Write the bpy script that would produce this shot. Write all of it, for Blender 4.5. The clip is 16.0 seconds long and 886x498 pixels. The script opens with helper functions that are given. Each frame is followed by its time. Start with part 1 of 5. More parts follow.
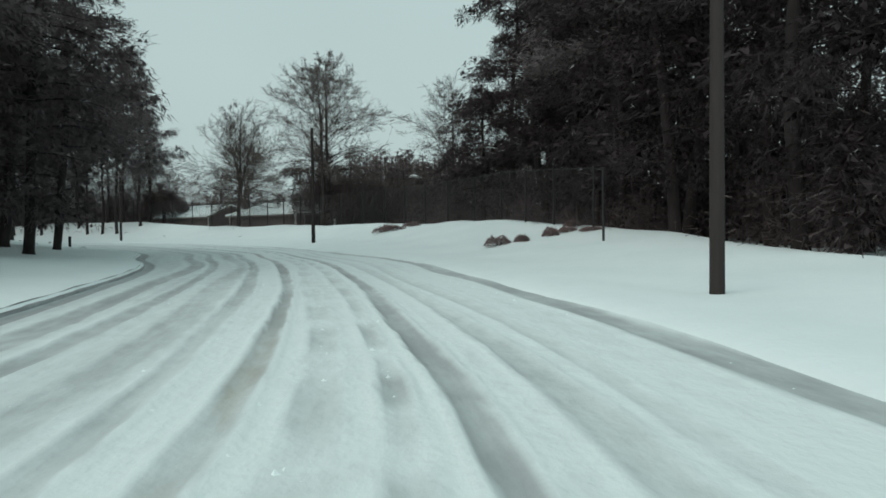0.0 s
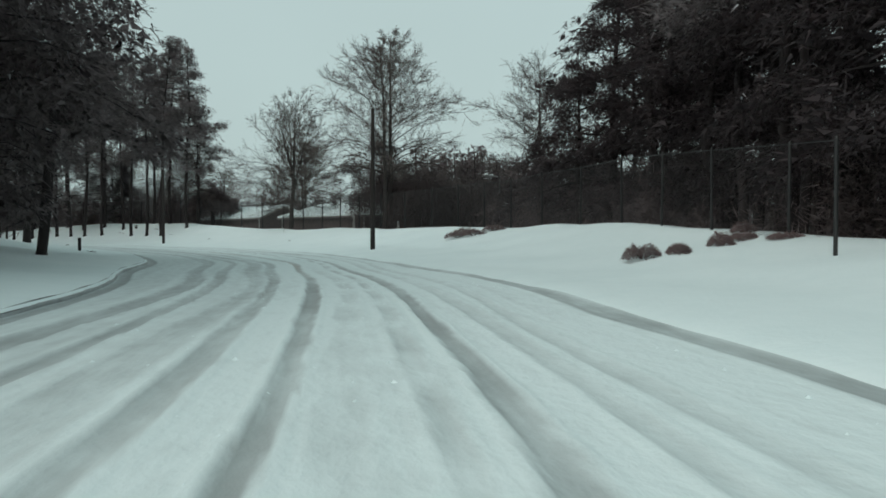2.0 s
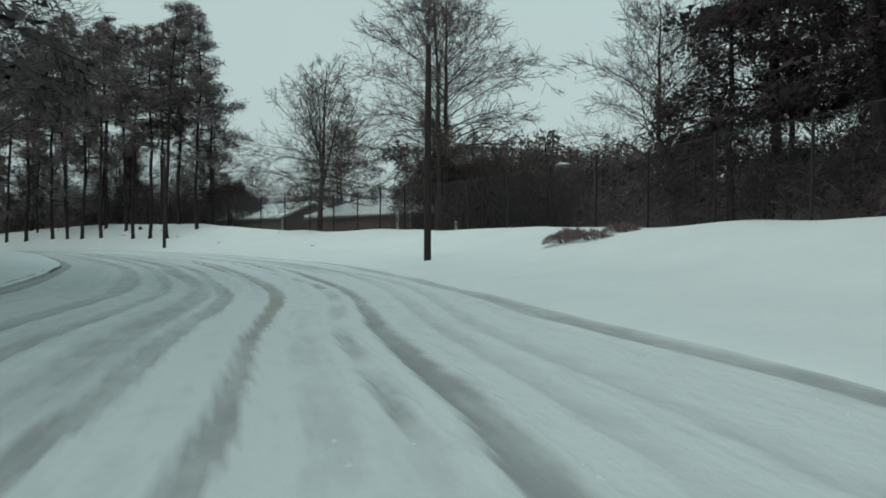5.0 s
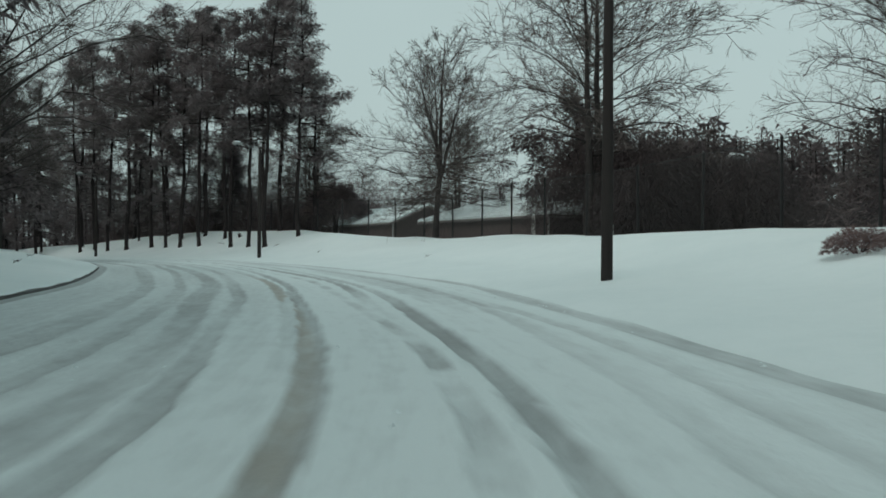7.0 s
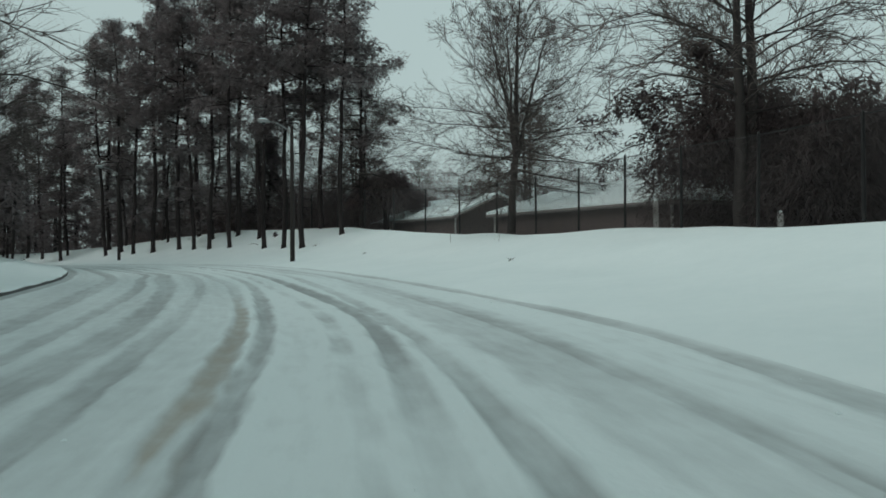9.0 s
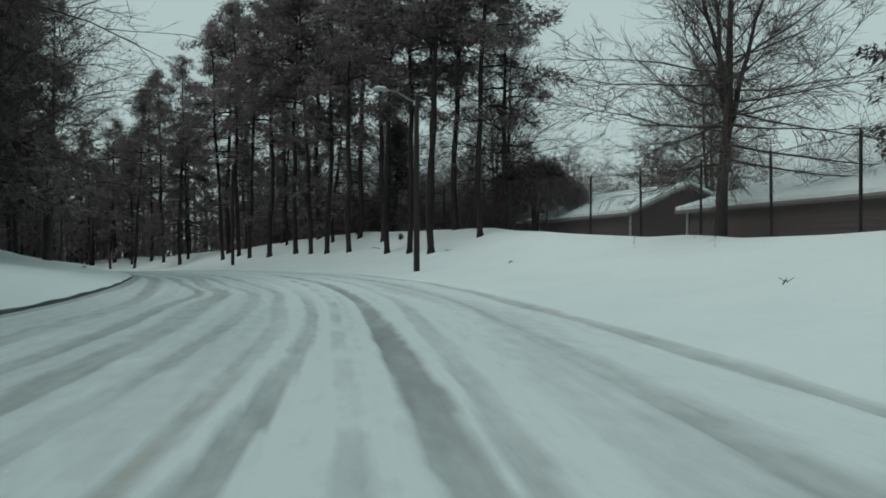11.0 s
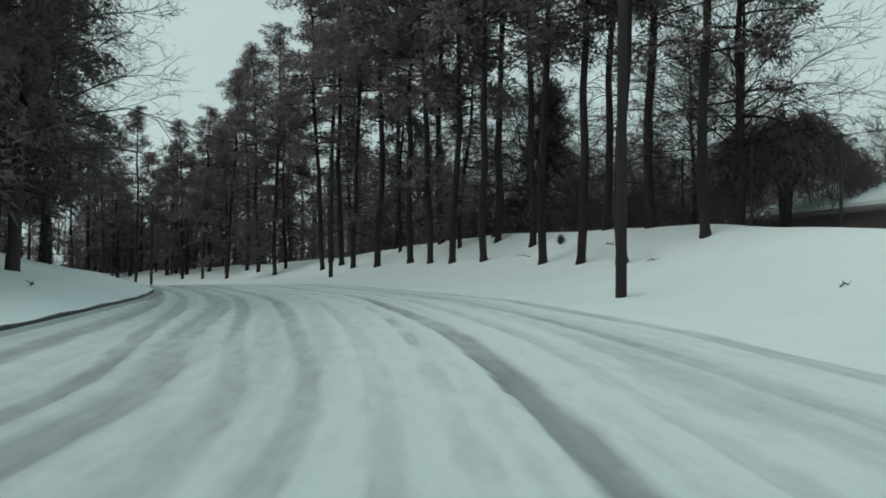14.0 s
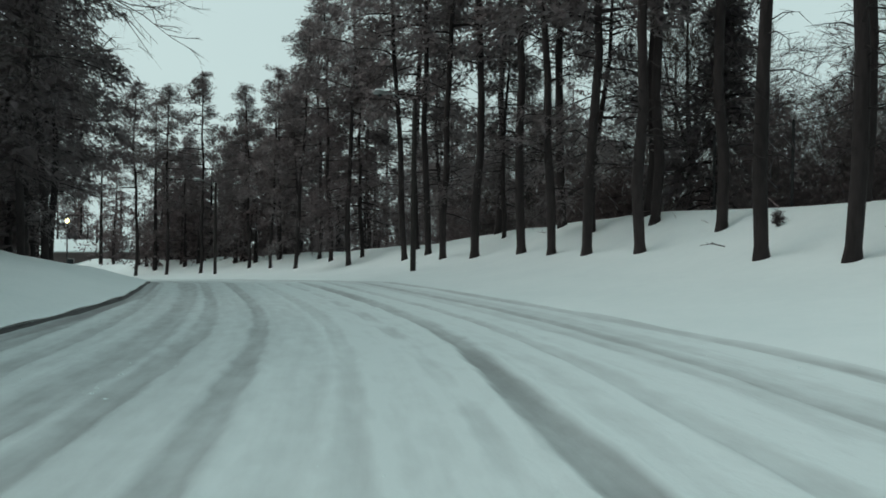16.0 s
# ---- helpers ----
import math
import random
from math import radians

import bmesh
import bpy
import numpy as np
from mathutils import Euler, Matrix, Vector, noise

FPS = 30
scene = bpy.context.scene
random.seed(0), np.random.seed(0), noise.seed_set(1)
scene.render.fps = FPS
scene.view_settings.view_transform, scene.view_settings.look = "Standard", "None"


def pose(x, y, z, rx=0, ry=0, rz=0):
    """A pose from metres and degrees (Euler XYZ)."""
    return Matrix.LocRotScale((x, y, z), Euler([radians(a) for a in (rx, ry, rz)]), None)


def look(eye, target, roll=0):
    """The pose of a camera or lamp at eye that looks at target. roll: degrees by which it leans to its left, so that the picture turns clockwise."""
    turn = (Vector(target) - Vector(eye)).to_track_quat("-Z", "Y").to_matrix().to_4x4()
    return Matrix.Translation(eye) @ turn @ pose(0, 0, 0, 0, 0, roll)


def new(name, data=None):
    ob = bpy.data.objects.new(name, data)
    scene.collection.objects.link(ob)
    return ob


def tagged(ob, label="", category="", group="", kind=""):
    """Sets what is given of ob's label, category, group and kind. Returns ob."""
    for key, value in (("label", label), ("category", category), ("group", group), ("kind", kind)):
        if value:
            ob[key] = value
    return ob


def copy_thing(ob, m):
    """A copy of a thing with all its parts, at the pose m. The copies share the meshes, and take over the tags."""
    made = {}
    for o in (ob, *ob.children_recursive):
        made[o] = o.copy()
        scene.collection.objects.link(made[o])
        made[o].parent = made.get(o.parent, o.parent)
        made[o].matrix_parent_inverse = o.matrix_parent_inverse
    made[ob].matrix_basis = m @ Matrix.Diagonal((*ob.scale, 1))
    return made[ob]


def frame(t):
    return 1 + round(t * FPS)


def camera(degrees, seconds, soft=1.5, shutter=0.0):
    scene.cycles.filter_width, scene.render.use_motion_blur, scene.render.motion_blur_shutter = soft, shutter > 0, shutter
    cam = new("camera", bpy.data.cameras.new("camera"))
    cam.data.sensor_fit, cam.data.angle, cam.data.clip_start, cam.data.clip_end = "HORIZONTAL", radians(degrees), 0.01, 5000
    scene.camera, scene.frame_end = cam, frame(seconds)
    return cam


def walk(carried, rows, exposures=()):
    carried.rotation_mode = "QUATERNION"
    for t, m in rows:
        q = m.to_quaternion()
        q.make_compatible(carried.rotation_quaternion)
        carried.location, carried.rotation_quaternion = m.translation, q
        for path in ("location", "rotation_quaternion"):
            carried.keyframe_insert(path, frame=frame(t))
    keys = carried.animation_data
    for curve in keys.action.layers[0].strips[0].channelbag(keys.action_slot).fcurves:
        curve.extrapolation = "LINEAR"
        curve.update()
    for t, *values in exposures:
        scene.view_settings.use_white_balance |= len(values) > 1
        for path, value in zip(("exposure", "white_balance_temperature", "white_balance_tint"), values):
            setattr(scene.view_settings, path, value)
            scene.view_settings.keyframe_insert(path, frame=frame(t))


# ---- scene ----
cam = camera(58.0, 16.0, 1.7)
PATH = [
    (0, (-0.081, -0.009, 1.393), (-0.078, 1.991, 1.341), -0.6),
    (0.5, (-0.446, 2.927, 1.398), (-0.551, 4.924, 1.358), -0.8),
    (1, (-0.881, 5.877, 1.329), (-1.132, 7.86, 1.277), -0.3),
    (1.5, (-1.353, 8.796, 1.345), (-1.588, 10.782, 1.313), 0.1),
    (2, (-1.771, 11.718, 1.313), (-1.921, 13.712, 1.277), 0.1),
    (2.5, (-2.385, 14.745, 1.308), (-2.58, 16.735, 1.28), 0.2),
    (3, (-2.921, 17.782, 1.234), (-3.183, 19.764, 1.204), -0.0),
    (3.5, (-3.383, 20.624, 1.335), (-3.63, 22.609, 1.315), 0.3),
    (4, (-3.94, 23.43, 1.349), (-4.184, 25.414, 1.316), 0.3),
    (6.5, (-7.473, 37.915, 1.137), (-7.883, 39.872, 1.133), 0.5),
    (7, (-8.492, 40.757, 1.183), (-9.029, 42.684, 1.179), 0.4),
    (7.5, (-9.654, 43.618, 1.184), (-10.271, 45.52, 1.18), 0.4),
    (8, (-10.859, 46.57, 1.242), (-11.507, 48.462, 1.243), 0.2),
    (8.5, (-12.02, 49.479, 1.295), (-12.671, 51.37, 1.281), 0.1),
    (9, (-13.028, 52.209, 1.298), (-13.696, 54.094, 1.287), -0.3),
    (9.5, (-14.194, 54.734, 1.382), (-14.933, 56.592, 1.378), -0.0),
    (10, (-15.564, 57.594, 1.416), (-16.438, 59.392, 1.407), 0.1),
    (10.2, (-16.168, 58.86, 1.458), (-17.096, 60.632, 1.447), 0.0),
    (12.5, (-23.502, 69.734, 1.247), (-24.54, 71.444, 1.266), 0.1),
    (13, (-25.402, 72.051, 1.265), (-26.556, 73.685, 1.282), 0.4),
    (13.5, (-27.387, 74.441, 1.255), (-28.567, 76.055, 1.276), 0.4),
    (14, (-29.509, 76.963, 1.3), (-30.739, 78.54, 1.322), 0.4),
    (14.5, (-31.818, 79.525, 1.368), (-33.085, 81.072, 1.386), 0.6),
    (15, (-34.043, 82.095, 1.378), (-35.29, 83.658, 1.384), 0.5),
    (15.5, (-36.425, 84.463, 1.389), (-37.739, 85.971, 1.396), 0.2),
    (16, (-38.981, 86.822, 1.423), (-40.383, 88.249, 1.406), 0.6),
]
walk(cam, [(t, look(e, a, r)) for t, e, a, r in PATH], ((0, -0.06), (4, -0.06), (6.5, -0.12), (8, -0.2), (10.2, -0.2), (12.5, -0.08), (14, 0.0), (16, 0.14)))

# ---- world and light: an overcast winter afternoon ----
world = bpy.data.worlds.new("overcast_sky")
scene.world = world
world.use_nodes = True
wn, wl = world.node_tree.nodes, world.node_tree.links
wn.clear()
w_out = wn.new("ShaderNodeOutputWorld")
w_bg = wn.new("ShaderNodeBackground")
w_sky = wn.new("ShaderNodeTexSky")
w_sky.sky_type = "NISHITA"
w_sky.sun_disc = False
w_sky.sun_elevation = radians(38)
w_sky.sun_rotation = radians(225)
w_sky.air_density, w_sky.dust_density, w_sky.ozone_density = 1.5, 6.0, 1.0
w_mix = wn.new("ShaderNodeMix")
w_mix.data_type = "RGBA"
w_mix.inputs[0].default_value = 0.93
w_mix.inputs[7].default_value = (4.3, 5.45, 5.4, 1)
w_coord = wn.new("ShaderNodeTexCoord")
w_noise = wn.new("ShaderNodeTexNoise")
w_noise.inputs["Scale"].default_value = 1.6
w_noise.inputs["Detail"].default_value = 4
w_map = wn.new("ShaderNodeMapRange")
w_map.inputs["To Min"].default_value = 0.88
w_map.inputs["To Max"].default_value = 1.12
w_mul = wn.new("ShaderNodeVectorMath")
w_mul.operation = "SCALE"
wl.new(w_sky.outputs[0], w_mix.inputs[6])
wl.new(w_coord.outputs["Generated"], w_noise.inputs["Vector"])
wl.new(w_noise.outputs[0], w_map.inputs["Value"])
wl.new(w_mix.outputs[2], w_mul.inputs[0])
wl.new(w_map.outputs[0], w_mul.inputs["Scale"])
wl.new(w_mul.outputs[0], w_bg.inputs["Color"])
w_bg.inputs["Strength"].default_value = 0.118
wl.new(w_bg.outputs[0], w_out.inputs["Surface"])

sun_data = bpy.data.lights.new("sun", "SUN")
sun_data.energy, sun_data.angle, sun_data.color = 1.1, radians(60), (1.0, 0.97, 0.93)
sun = new("sun", sun_data)
sun.matrix_world = pose(0, 0, 60, 50, 0, -45)


# ---- materials ----
def material(name, base, rough=0.7, metal=0.0, tint=None, scale=8.0, amount=0.5, bump=0.0, bump_scale=60.0, stretch=(1, 1, 1), spec=0.3, vary=0.0, leaf=0.0):
    """Noise at two sizes mixes base with tint; fine noise gives relief; vary shifts the value from object to object; leaf lets light pass through thin needles and twigs."""
    m = bpy.data.materials.new(name)
    m.use_nodes = True
    n, l = m.node_tree.nodes, m.node_tree.links
    b = n["Principled BSDF"]
    b.inputs["Roughness"].default_value = rough
    b.inputs["Metallic"].default_value = metal
    b.inputs["Specular IOR Level"].default_value = spec
    co = n.new("ShaderNodeTexCoord")
    mp = n.new("ShaderNodeMapping")
    mp.inputs["Scale"].default_value = stretch
    l.new(co.outputs["Object"], mp.inputs["Vector"])
    a = n.new("ShaderNodeTexNoise")
    a.inputs["Scale"].default_value, a.inputs["Detail"].default_value = scale, 6
    c = n.new("ShaderNodeTexNoise")
    c.inputs["Scale"].default_value, c.inputs["Detail"].default_value = scale * 0.13, 3
    l.new(mp.outputs[0], a.inputs["Vector"])
    l.new(mp.outputs[0], c.inputs["Vector"])
    add = n.new("ShaderNodeMath")
    add.operation = "MULTIPLY_ADD"
    l.new(a.outputs[0], add.inputs[0])
    add.inputs[1].default_value = 0.6
    l.new(c.outputs[0], add.inputs[2])
    rng = n.new("ShaderNodeMapRange")
    rng.inputs["From Min"].default_value, rng.inputs["From Max"].default_value = 0.6, 1.0
    rng.inputs["To Max"].default_value = amount
    l.new(add.outputs[0], rng.inputs["Value"])
    mix = n.new("ShaderNodeMix")
    mix.data_type = "RGBA"
    mix.inputs[6].default_value = (*base, 1)
    mix.inputs[7].default_value = (*(tint or [v * 0.6 for v in base]), 1)
    l.new(rng.outputs[0], mix.inputs[0])
    out = mix.outputs[2]
    if vary:
        info = n.new("ShaderNodeObjectInfo")
        vr = n.new("ShaderNodeMapRange")
        vr.inputs["To Min"].default_value, vr.inputs["To Max"].default_value = 1 - vary, 1 + vary
        l.new(info.outputs["Random"], vr.inputs["Value"])
        hs = n.new("ShaderNodeHueSaturation")
        l.new(vr.outputs[0], hs.inputs["Value"])
        l.new(out, hs.inputs["Color"])
        out = hs.outputs[0]
    l.new(out, b.inputs["Base Color"])
    if bump:
        f = n.new("ShaderNodeTexNoise")
        f.inputs["Scale"].default_value, f.inputs["Detail"].default_value = bump_scale, 5
        l.new(mp.outputs[0], f.inputs["Vector"])
        bp = n.new("ShaderNodeBump")
        bp.inputs["Strength"].default_value, bp.inputs["Distance"].default_value = bump, 0.05
        l.new(f.outputs[0], bp.inputs["Height"])
        l.new(bp.outputs[0], b.inputs["Normal"])
    if leaf:
        tr = n.new("ShaderNodeBsdfTranslucent")
        l.new(out, tr.inputs["Color"])
        ms = n.new("ShaderNodeMixShader")
        ms.inputs[0].default_value = leaf
        l.new(b.outputs[0], ms.inputs[1])
        l.new(tr.outputs[0], ms.inputs[2])
        l.new(ms.outputs[0], n["Material Output"].inputs["Surface"])
    return m


SNOW = material("snow", (0.83, 0.92, 0.92), 0.75, tint=(0.75, 0.85, 0.855), scale=3, amount=0.5, bump=0.25, bump_scale=9, spec=0.2)
NEEDLE_SNOW = material("needle_snow", (0.55, 0.56, 0.58), 0.8, tint=(0.36, 0.36, 0.375), scale=4)
BARK = material("pine_bark", (0.042, 0.033, 0.033), 0.9, tint=(0.018, 0.014, 0.014), scale=9, amount=0.9, bump=0.8, bump_scale=14, stretch=(1, 1, 0.25), vary=0.2)
OAK_BARK = material("oak_bark", (0.062, 0.053, 0.050), 0.9, tint=(0.035, 0.03, 0.029), scale=10, amount=0.9, bump=0.6, bump_scale=20, stretch=(1, 1, 0.3), vary=0.15)
TWIG = material("twig", (0.11, 0.092, 0.085), 0.9, tint=(0.06, 0.05, 0.047), scale=3, vary=0.15)
# pines beyond the fence: deep shade and vignetting darken this needle colour
NEEDLE = material("pine_needles", (0.125, 0.102, 0.106), 0.8, tint=(0.072, 0.058, 0.062), scale=1.6, amount=0.9, vary=0.2, spec=0.2, bump=0.4, bump_scale=26, leaf=0.45)
# frosted needles raised further: haze and scattered light are put into the colour
FROST_HAZE = material("frost_haze_pine_needles", (0.331, 0.291, 0.296), 0.8, tint=(0.182, 0.160, 0.161), scale=1.6, amount=0.9, vary=0.22, spec=0.2, bump=0.4, bump_scale=26, leaf=0.45)
NEEDLE_BROWN = material("brown_needles", (0.290, 0.242, 0.246), 0.85, tint=(0.175, 0.146, 0.149), scale=1.4, amount=0.9, vary=0.2, spec=0.15, bump=0.4, bump_scale=26, leaf=0.45)
FAR_GREEN = material("far_needles", (0.262, 0.216, 0.219), 0.9, tint=(0.141, 0.118, 0.120), scale=0.6, amount=0.9, spec=0.1, bump=0.4, bump_scale=26, leaf=0.45)
BRUSH = material("dry_brush", (0.245, 0.194, 0.194), 0.95, tint=(0.149, 0.118, 0.119), scale=1.5, amount=0.8, spec=0.1, leaf=0.45)
DARK_BRUSH = material("dark_shrub_twigs", (0.164, 0.135, 0.134), 0.95, tint=(0.100, 0.083, 0.083), scale=1.5, amount=0.8, spec=0.1, leaf=0.45)
JUNIPER = material("dormant_juniper", (0.27, 0.195, 0.19), 0.9, tint=(0.14, 0.10, 0.097), scale=6, amount=0.8, spec=0.15, vary=0.15)
POLE_WOOD = material("weathered_pole", (0.038, 0.031, 0.029), 0.85, tint=(0.03, 0.025, 0.024), scale=14, amount=0.9, bump=0.4, bump_scale=30, stretch=(1, 1, 0.08), vary=0.1)
LAMP_GREY = material("grey_aluminium", (0.33, 0.34, 0.34), 0.5, 0.6, tint=(0.2, 0.2, 0.2), scale=12, amount=0.6)
FENCE_BLACK = material("black_coated_steel", (0.012, 0.012, 0.013), 0.45, 0.0, tint=(0.03, 0.028, 0.027), scale=9, amount=0.7, spec=0.4)
WIRE = material("fence_wire", (0.07, 0.062, 0.062), 0.7, 0.0, tint=(0.05, 0.043, 0.043), scale=5)
KERB = material("wet_concrete", (0.15, 0.152, 0.152), 0.6, tint=(0.06, 0.059, 0.058), scale=2.2, amount=0.9, bump=0.3, bump_scale=40)
SLUSH = material("kerb_slush", (0.50, 0.53, 0.54), 0.7, tint=(0.28, 0.29, 0.29), scale=2, amount=0.9, bump=0.4, bump_scale=25)
SIDING = material("tan_siding", (0.15, 0.120, 0.116), 0.8, tint=(0.115, 0.092, 0.088), scale=2, amount=0.6)
TRIM = material("pale_trim", (0.5, 0.49, 0.47), 0.6, tint=(0.38, 0.37, 0.36), scale=5)
FASCIA = material("weathered_fascia", (0.24, 0.215, 0.205), 0.7, tint=(0.17, 0.15, 0.145), scale=5)
GLASS = material("dark_window_glass", (0.02, 0.022, 0.025), 0.08, spec=0.5)


def glow(name, colour, strength):
    m = bpy.data.materials.new(name)
    m.use_nodes = True
    b = m.node_tree.nodes["Principled BSDF"]
    b.inputs["Base Color"].default_value = (*colour, 1)
    b.inputs["Emission Color"].default_value = (*colour, 1)
    b.inputs["Emission Strength"].default_value = strength
    return m


def road_material():
    """Packed snow, with grey slush where the attribute says that wheels have pressed it, and darker gutters."""
    m = bpy.data.materials.new("packed_snow_road")
    m.use_nodes = True
    n, l = m.node_tree.nodes, m.node_tree.links
    b = n["Principled BSDF"]
    b.inputs["Specular IOR Level"].default_value = 0.3
    at = n.new("ShaderNodeAttribute")
    at.attribute_name = "slush"
    uv = n.new("ShaderNodeUVMap")
    mp = n.new("ShaderNodeMapping")
    mp.inputs["Scale"].default_value = (6.0, 0.5, 1)
    l.new(uv.outputs[0], mp.inputs["Vector"])
    streak = n.new("ShaderNodeTexNoise")
    streak.inputs["Scale"].default_value, streak.inputs["Detail"].default_value = 1.3, 7
    l.new(mp.outputs[0], streak.inputs["Vector"])
    lump = n.new("ShaderNodeTexNoise")
    lump.inputs["Scale"].default_value, lump.inputs["Detail"].default_value = 1.6, 6
    mp2 = n.new("ShaderNodeMapping")
    mp2.inputs["Scale"].default_value = (2.4, 0.9, 1)
    l.new(uv.outputs[0], mp2.inputs["Vector"])
    l.new(mp2.outputs[0], lump.inputs["Vector"])
    s1 = n.new("ShaderNodeMath")
    s1.operation = "MULTIPLY_ADD"
    l.new(streak.outputs[0], s1.inputs[0])
    s1.inputs[1].default_value = 0.34
    soft = n.new("ShaderNodeMath")
    soft.operation = "MULTIPLY"
    soft.inputs[1].default_value = 0.45
    l.new(lump.outputs[0], soft.inputs[0])
    l.new(soft.outputs[0], s1.inputs[2])
    s2 = n.new("ShaderNodeMath")
    s2.operation = "MULTIPLY_ADD"
    l.new(s1.outputs[0], s2.inputs[0])
    s2.inputs[1].default_value = 0.72
    s3 = n.new("ShaderNodeMath")
    s3.operation = "SUBTRACT"
    l.new(at.outputs["Fac"], s3.inputs[0])
    s3.inputs[1].default_value = 0.30
    l.new(s3.outputs[0], s2.inputs[2])
    ramp = n.new("ShaderNodeValToRGB")
    e = ramp.color_ramp.elements
    e[0].position, e[0].color = 0.0, (0.77, 0.86, 0.86, 1)
    e[1].position, e[1].color = 1.0, (0.13, 0.13, 0.13, 1)
    for p, c in ((0.25, (0.61, 0.68, 0.68, 1)), (0.5, (0.39, 0.43, 0.43, 1)), (0.75, (0.26, 0.27, 0.27, 1))):
        k = e.new(p)
        k.color = c
    l.new(s2.outputs[0], ramp.inputs[0])
    at2 = n.new("ShaderNodeAttribute")
    at2.attribute_name = "paint_line"
    yel = n.new("ShaderNodeMix")
    yel.data_type = "RGBA"
    yel.inputs[7].default_value = (0.40, 0.345, 0.26, 1)
    ym = n.new("ShaderNodeMath")
    ym.operation = "MULTIPLY"
    l.new(at2.outputs["Fac"], ym.inputs[0])
    l.new(lump.outputs[0], ym.inputs[1])
    l.new(ym.outputs[0], yel.inputs[0])
    l.new(ramp.outputs[0], yel.inputs[6])
    l.new(yel.outputs[2], b.inputs["Base Color"])
    rr = n.new("ShaderNodeMapRange")
    rr.inputs["To Min"].default_value, rr.inputs["To Max"].default_value = 0.75, 0.4
    l.new(s2.outputs[0], rr.inputs["Value"])
    l.new(rr.outputs[0], b.inputs["Roughness"])
    fine = n.new("ShaderNodeTexNoise")
    fine.inputs["Scale"].default_value, fine.inputs["Detail"].default_value = 9, 6
    mp3 = n.new("ShaderNodeMapping")
    mp3.inputs["Scale"].default_value = (1.0, 0.55, 1)
    l.new(uv.outputs[0], mp3.inputs["Vector"])
    l.new(mp3.outputs[0], fine.inputs["Vector"])
    bp = n.new("ShaderNodeBump")
    bp.inputs["Strength"].default_value, bp.inputs["Distance"].default_value = 0.5, 0.04
    l.new(fine.outputs[0], bp.inputs["Height"])
    l.new(bp.outputs[0], b.inputs["Normal"])
    return m


ROAD = road_material()


# ---- building helpers ----
class Geo:
    """Gathers vertices and faces for one mesh, with a material slot for each face."""

    def __init__(self):
        self.v, self.f, self.m, self.n = [], [], [], {}

    def face(self, pts, slot=0, normal=None):
        k = len(self.v)
        if normal is not None:
            for i in range(len(pts)):
                self.n[k + i] = tuple(normal)
        self.v.extend(pts)
        self.f.append(tuple(range(k, k + len(pts))))
        self.m.append(slot)

    def box(self, c, size, slot=0, rot=None):
        x, y, z = [a / 2 for a in size]
        k = len(self.v)
        for dx, dy, dz in ((-x, -y, -z), (x, -y, -z), (x, y, -z), (-x, y, -z), (-x, -y, z), (x, -y, z), (x, y, z), (-x, y, z)):
            p = Vector((dx, dy, dz))
            if rot:
                p = rot @ p
            self.v.append(tuple(p + Vector(c)))
        for q in ((0, 3, 2, 1), (4, 5, 6, 7), (0, 1, 5, 4), (1, 2, 6, 5), (2, 3, 7, 6), (3, 0, 4, 7)):
            self.f.append(tuple(k + i for i in q))
            self.m.append(slot)

    def tube(self, pts, radii, sides=5, slot=0, cap=True):
        pts = [Vector(p) for p in pts]
        k = len(self.v)
        for i, p in enumerate(pts):
            d = (pts[min(i + 1, len(pts) - 1)] - pts[max(i - 1, 0)])
            d = d.normalized() if d.length > 1e-6 else Vector((0, 0, 1))
            a = d.cross(Vector((0.31, 0.95, 0.05)) if abs(d.z) > 0.6 else Vector((0, 0, 1))).normalized()
            b = d.cross(a)
            for j in range(sides):
                w = 2 * math.pi * j / sides
                self.v.append(tuple(p + radii[i] * (math.cos(w) * a + math.sin(w) * b)))
        for i in range(len(pts) - 1):
            for j in range(sides):
                j2 = (j + 1) % sides
                self.f.append((k + i * sides + j, k + i * sides + j2, k + (i + 1) * sides + j2, k + (i + 1) * sides + j))
                self.m.append(slot)
        if cap and sides > 3:
            self.f.append(tuple(k + (len(pts) - 1) * sides + j for j in range(sides)))
            self.m.append(slot)

    def mesh(self, name, mats, smooth=False):
        me = bpy.data.meshes.new(name)
        me.from_pydata([tuple(p) for p in self.v], [], self.f)
        for mt in mats:
            me.materials.append(mt)
        me.polygons.foreach_set("material_index", self.m)
        if smooth or self.n:
            me.polygons.foreach_set("use_smooth", [True] * len(self.f))
        me.update()
        if self.n:
            # needles and twigs take the rounding of the clump they belong to
            me.normals_split_custom_set_from_vertices([self.n.get(i, (0.0, 0.0, 0.0)) for i in range(len(self.v))])
        return me


def part(name, geo, mats, parent, label="", smooth=False):
    ob = new(name, geo.mesh(name, mats if isinstance(mats, (list, tuple)) else [mats], smooth))
    ob.parent = parent
    if label:
        tagged(ob, label)
    return ob


def thing(name, m, label, category, group="", kind=""):
    ob = new(name)
    ob.empty_display_size = 0.3
    ob.matrix_world = m
    return tagged(ob, label, category, group, kind)


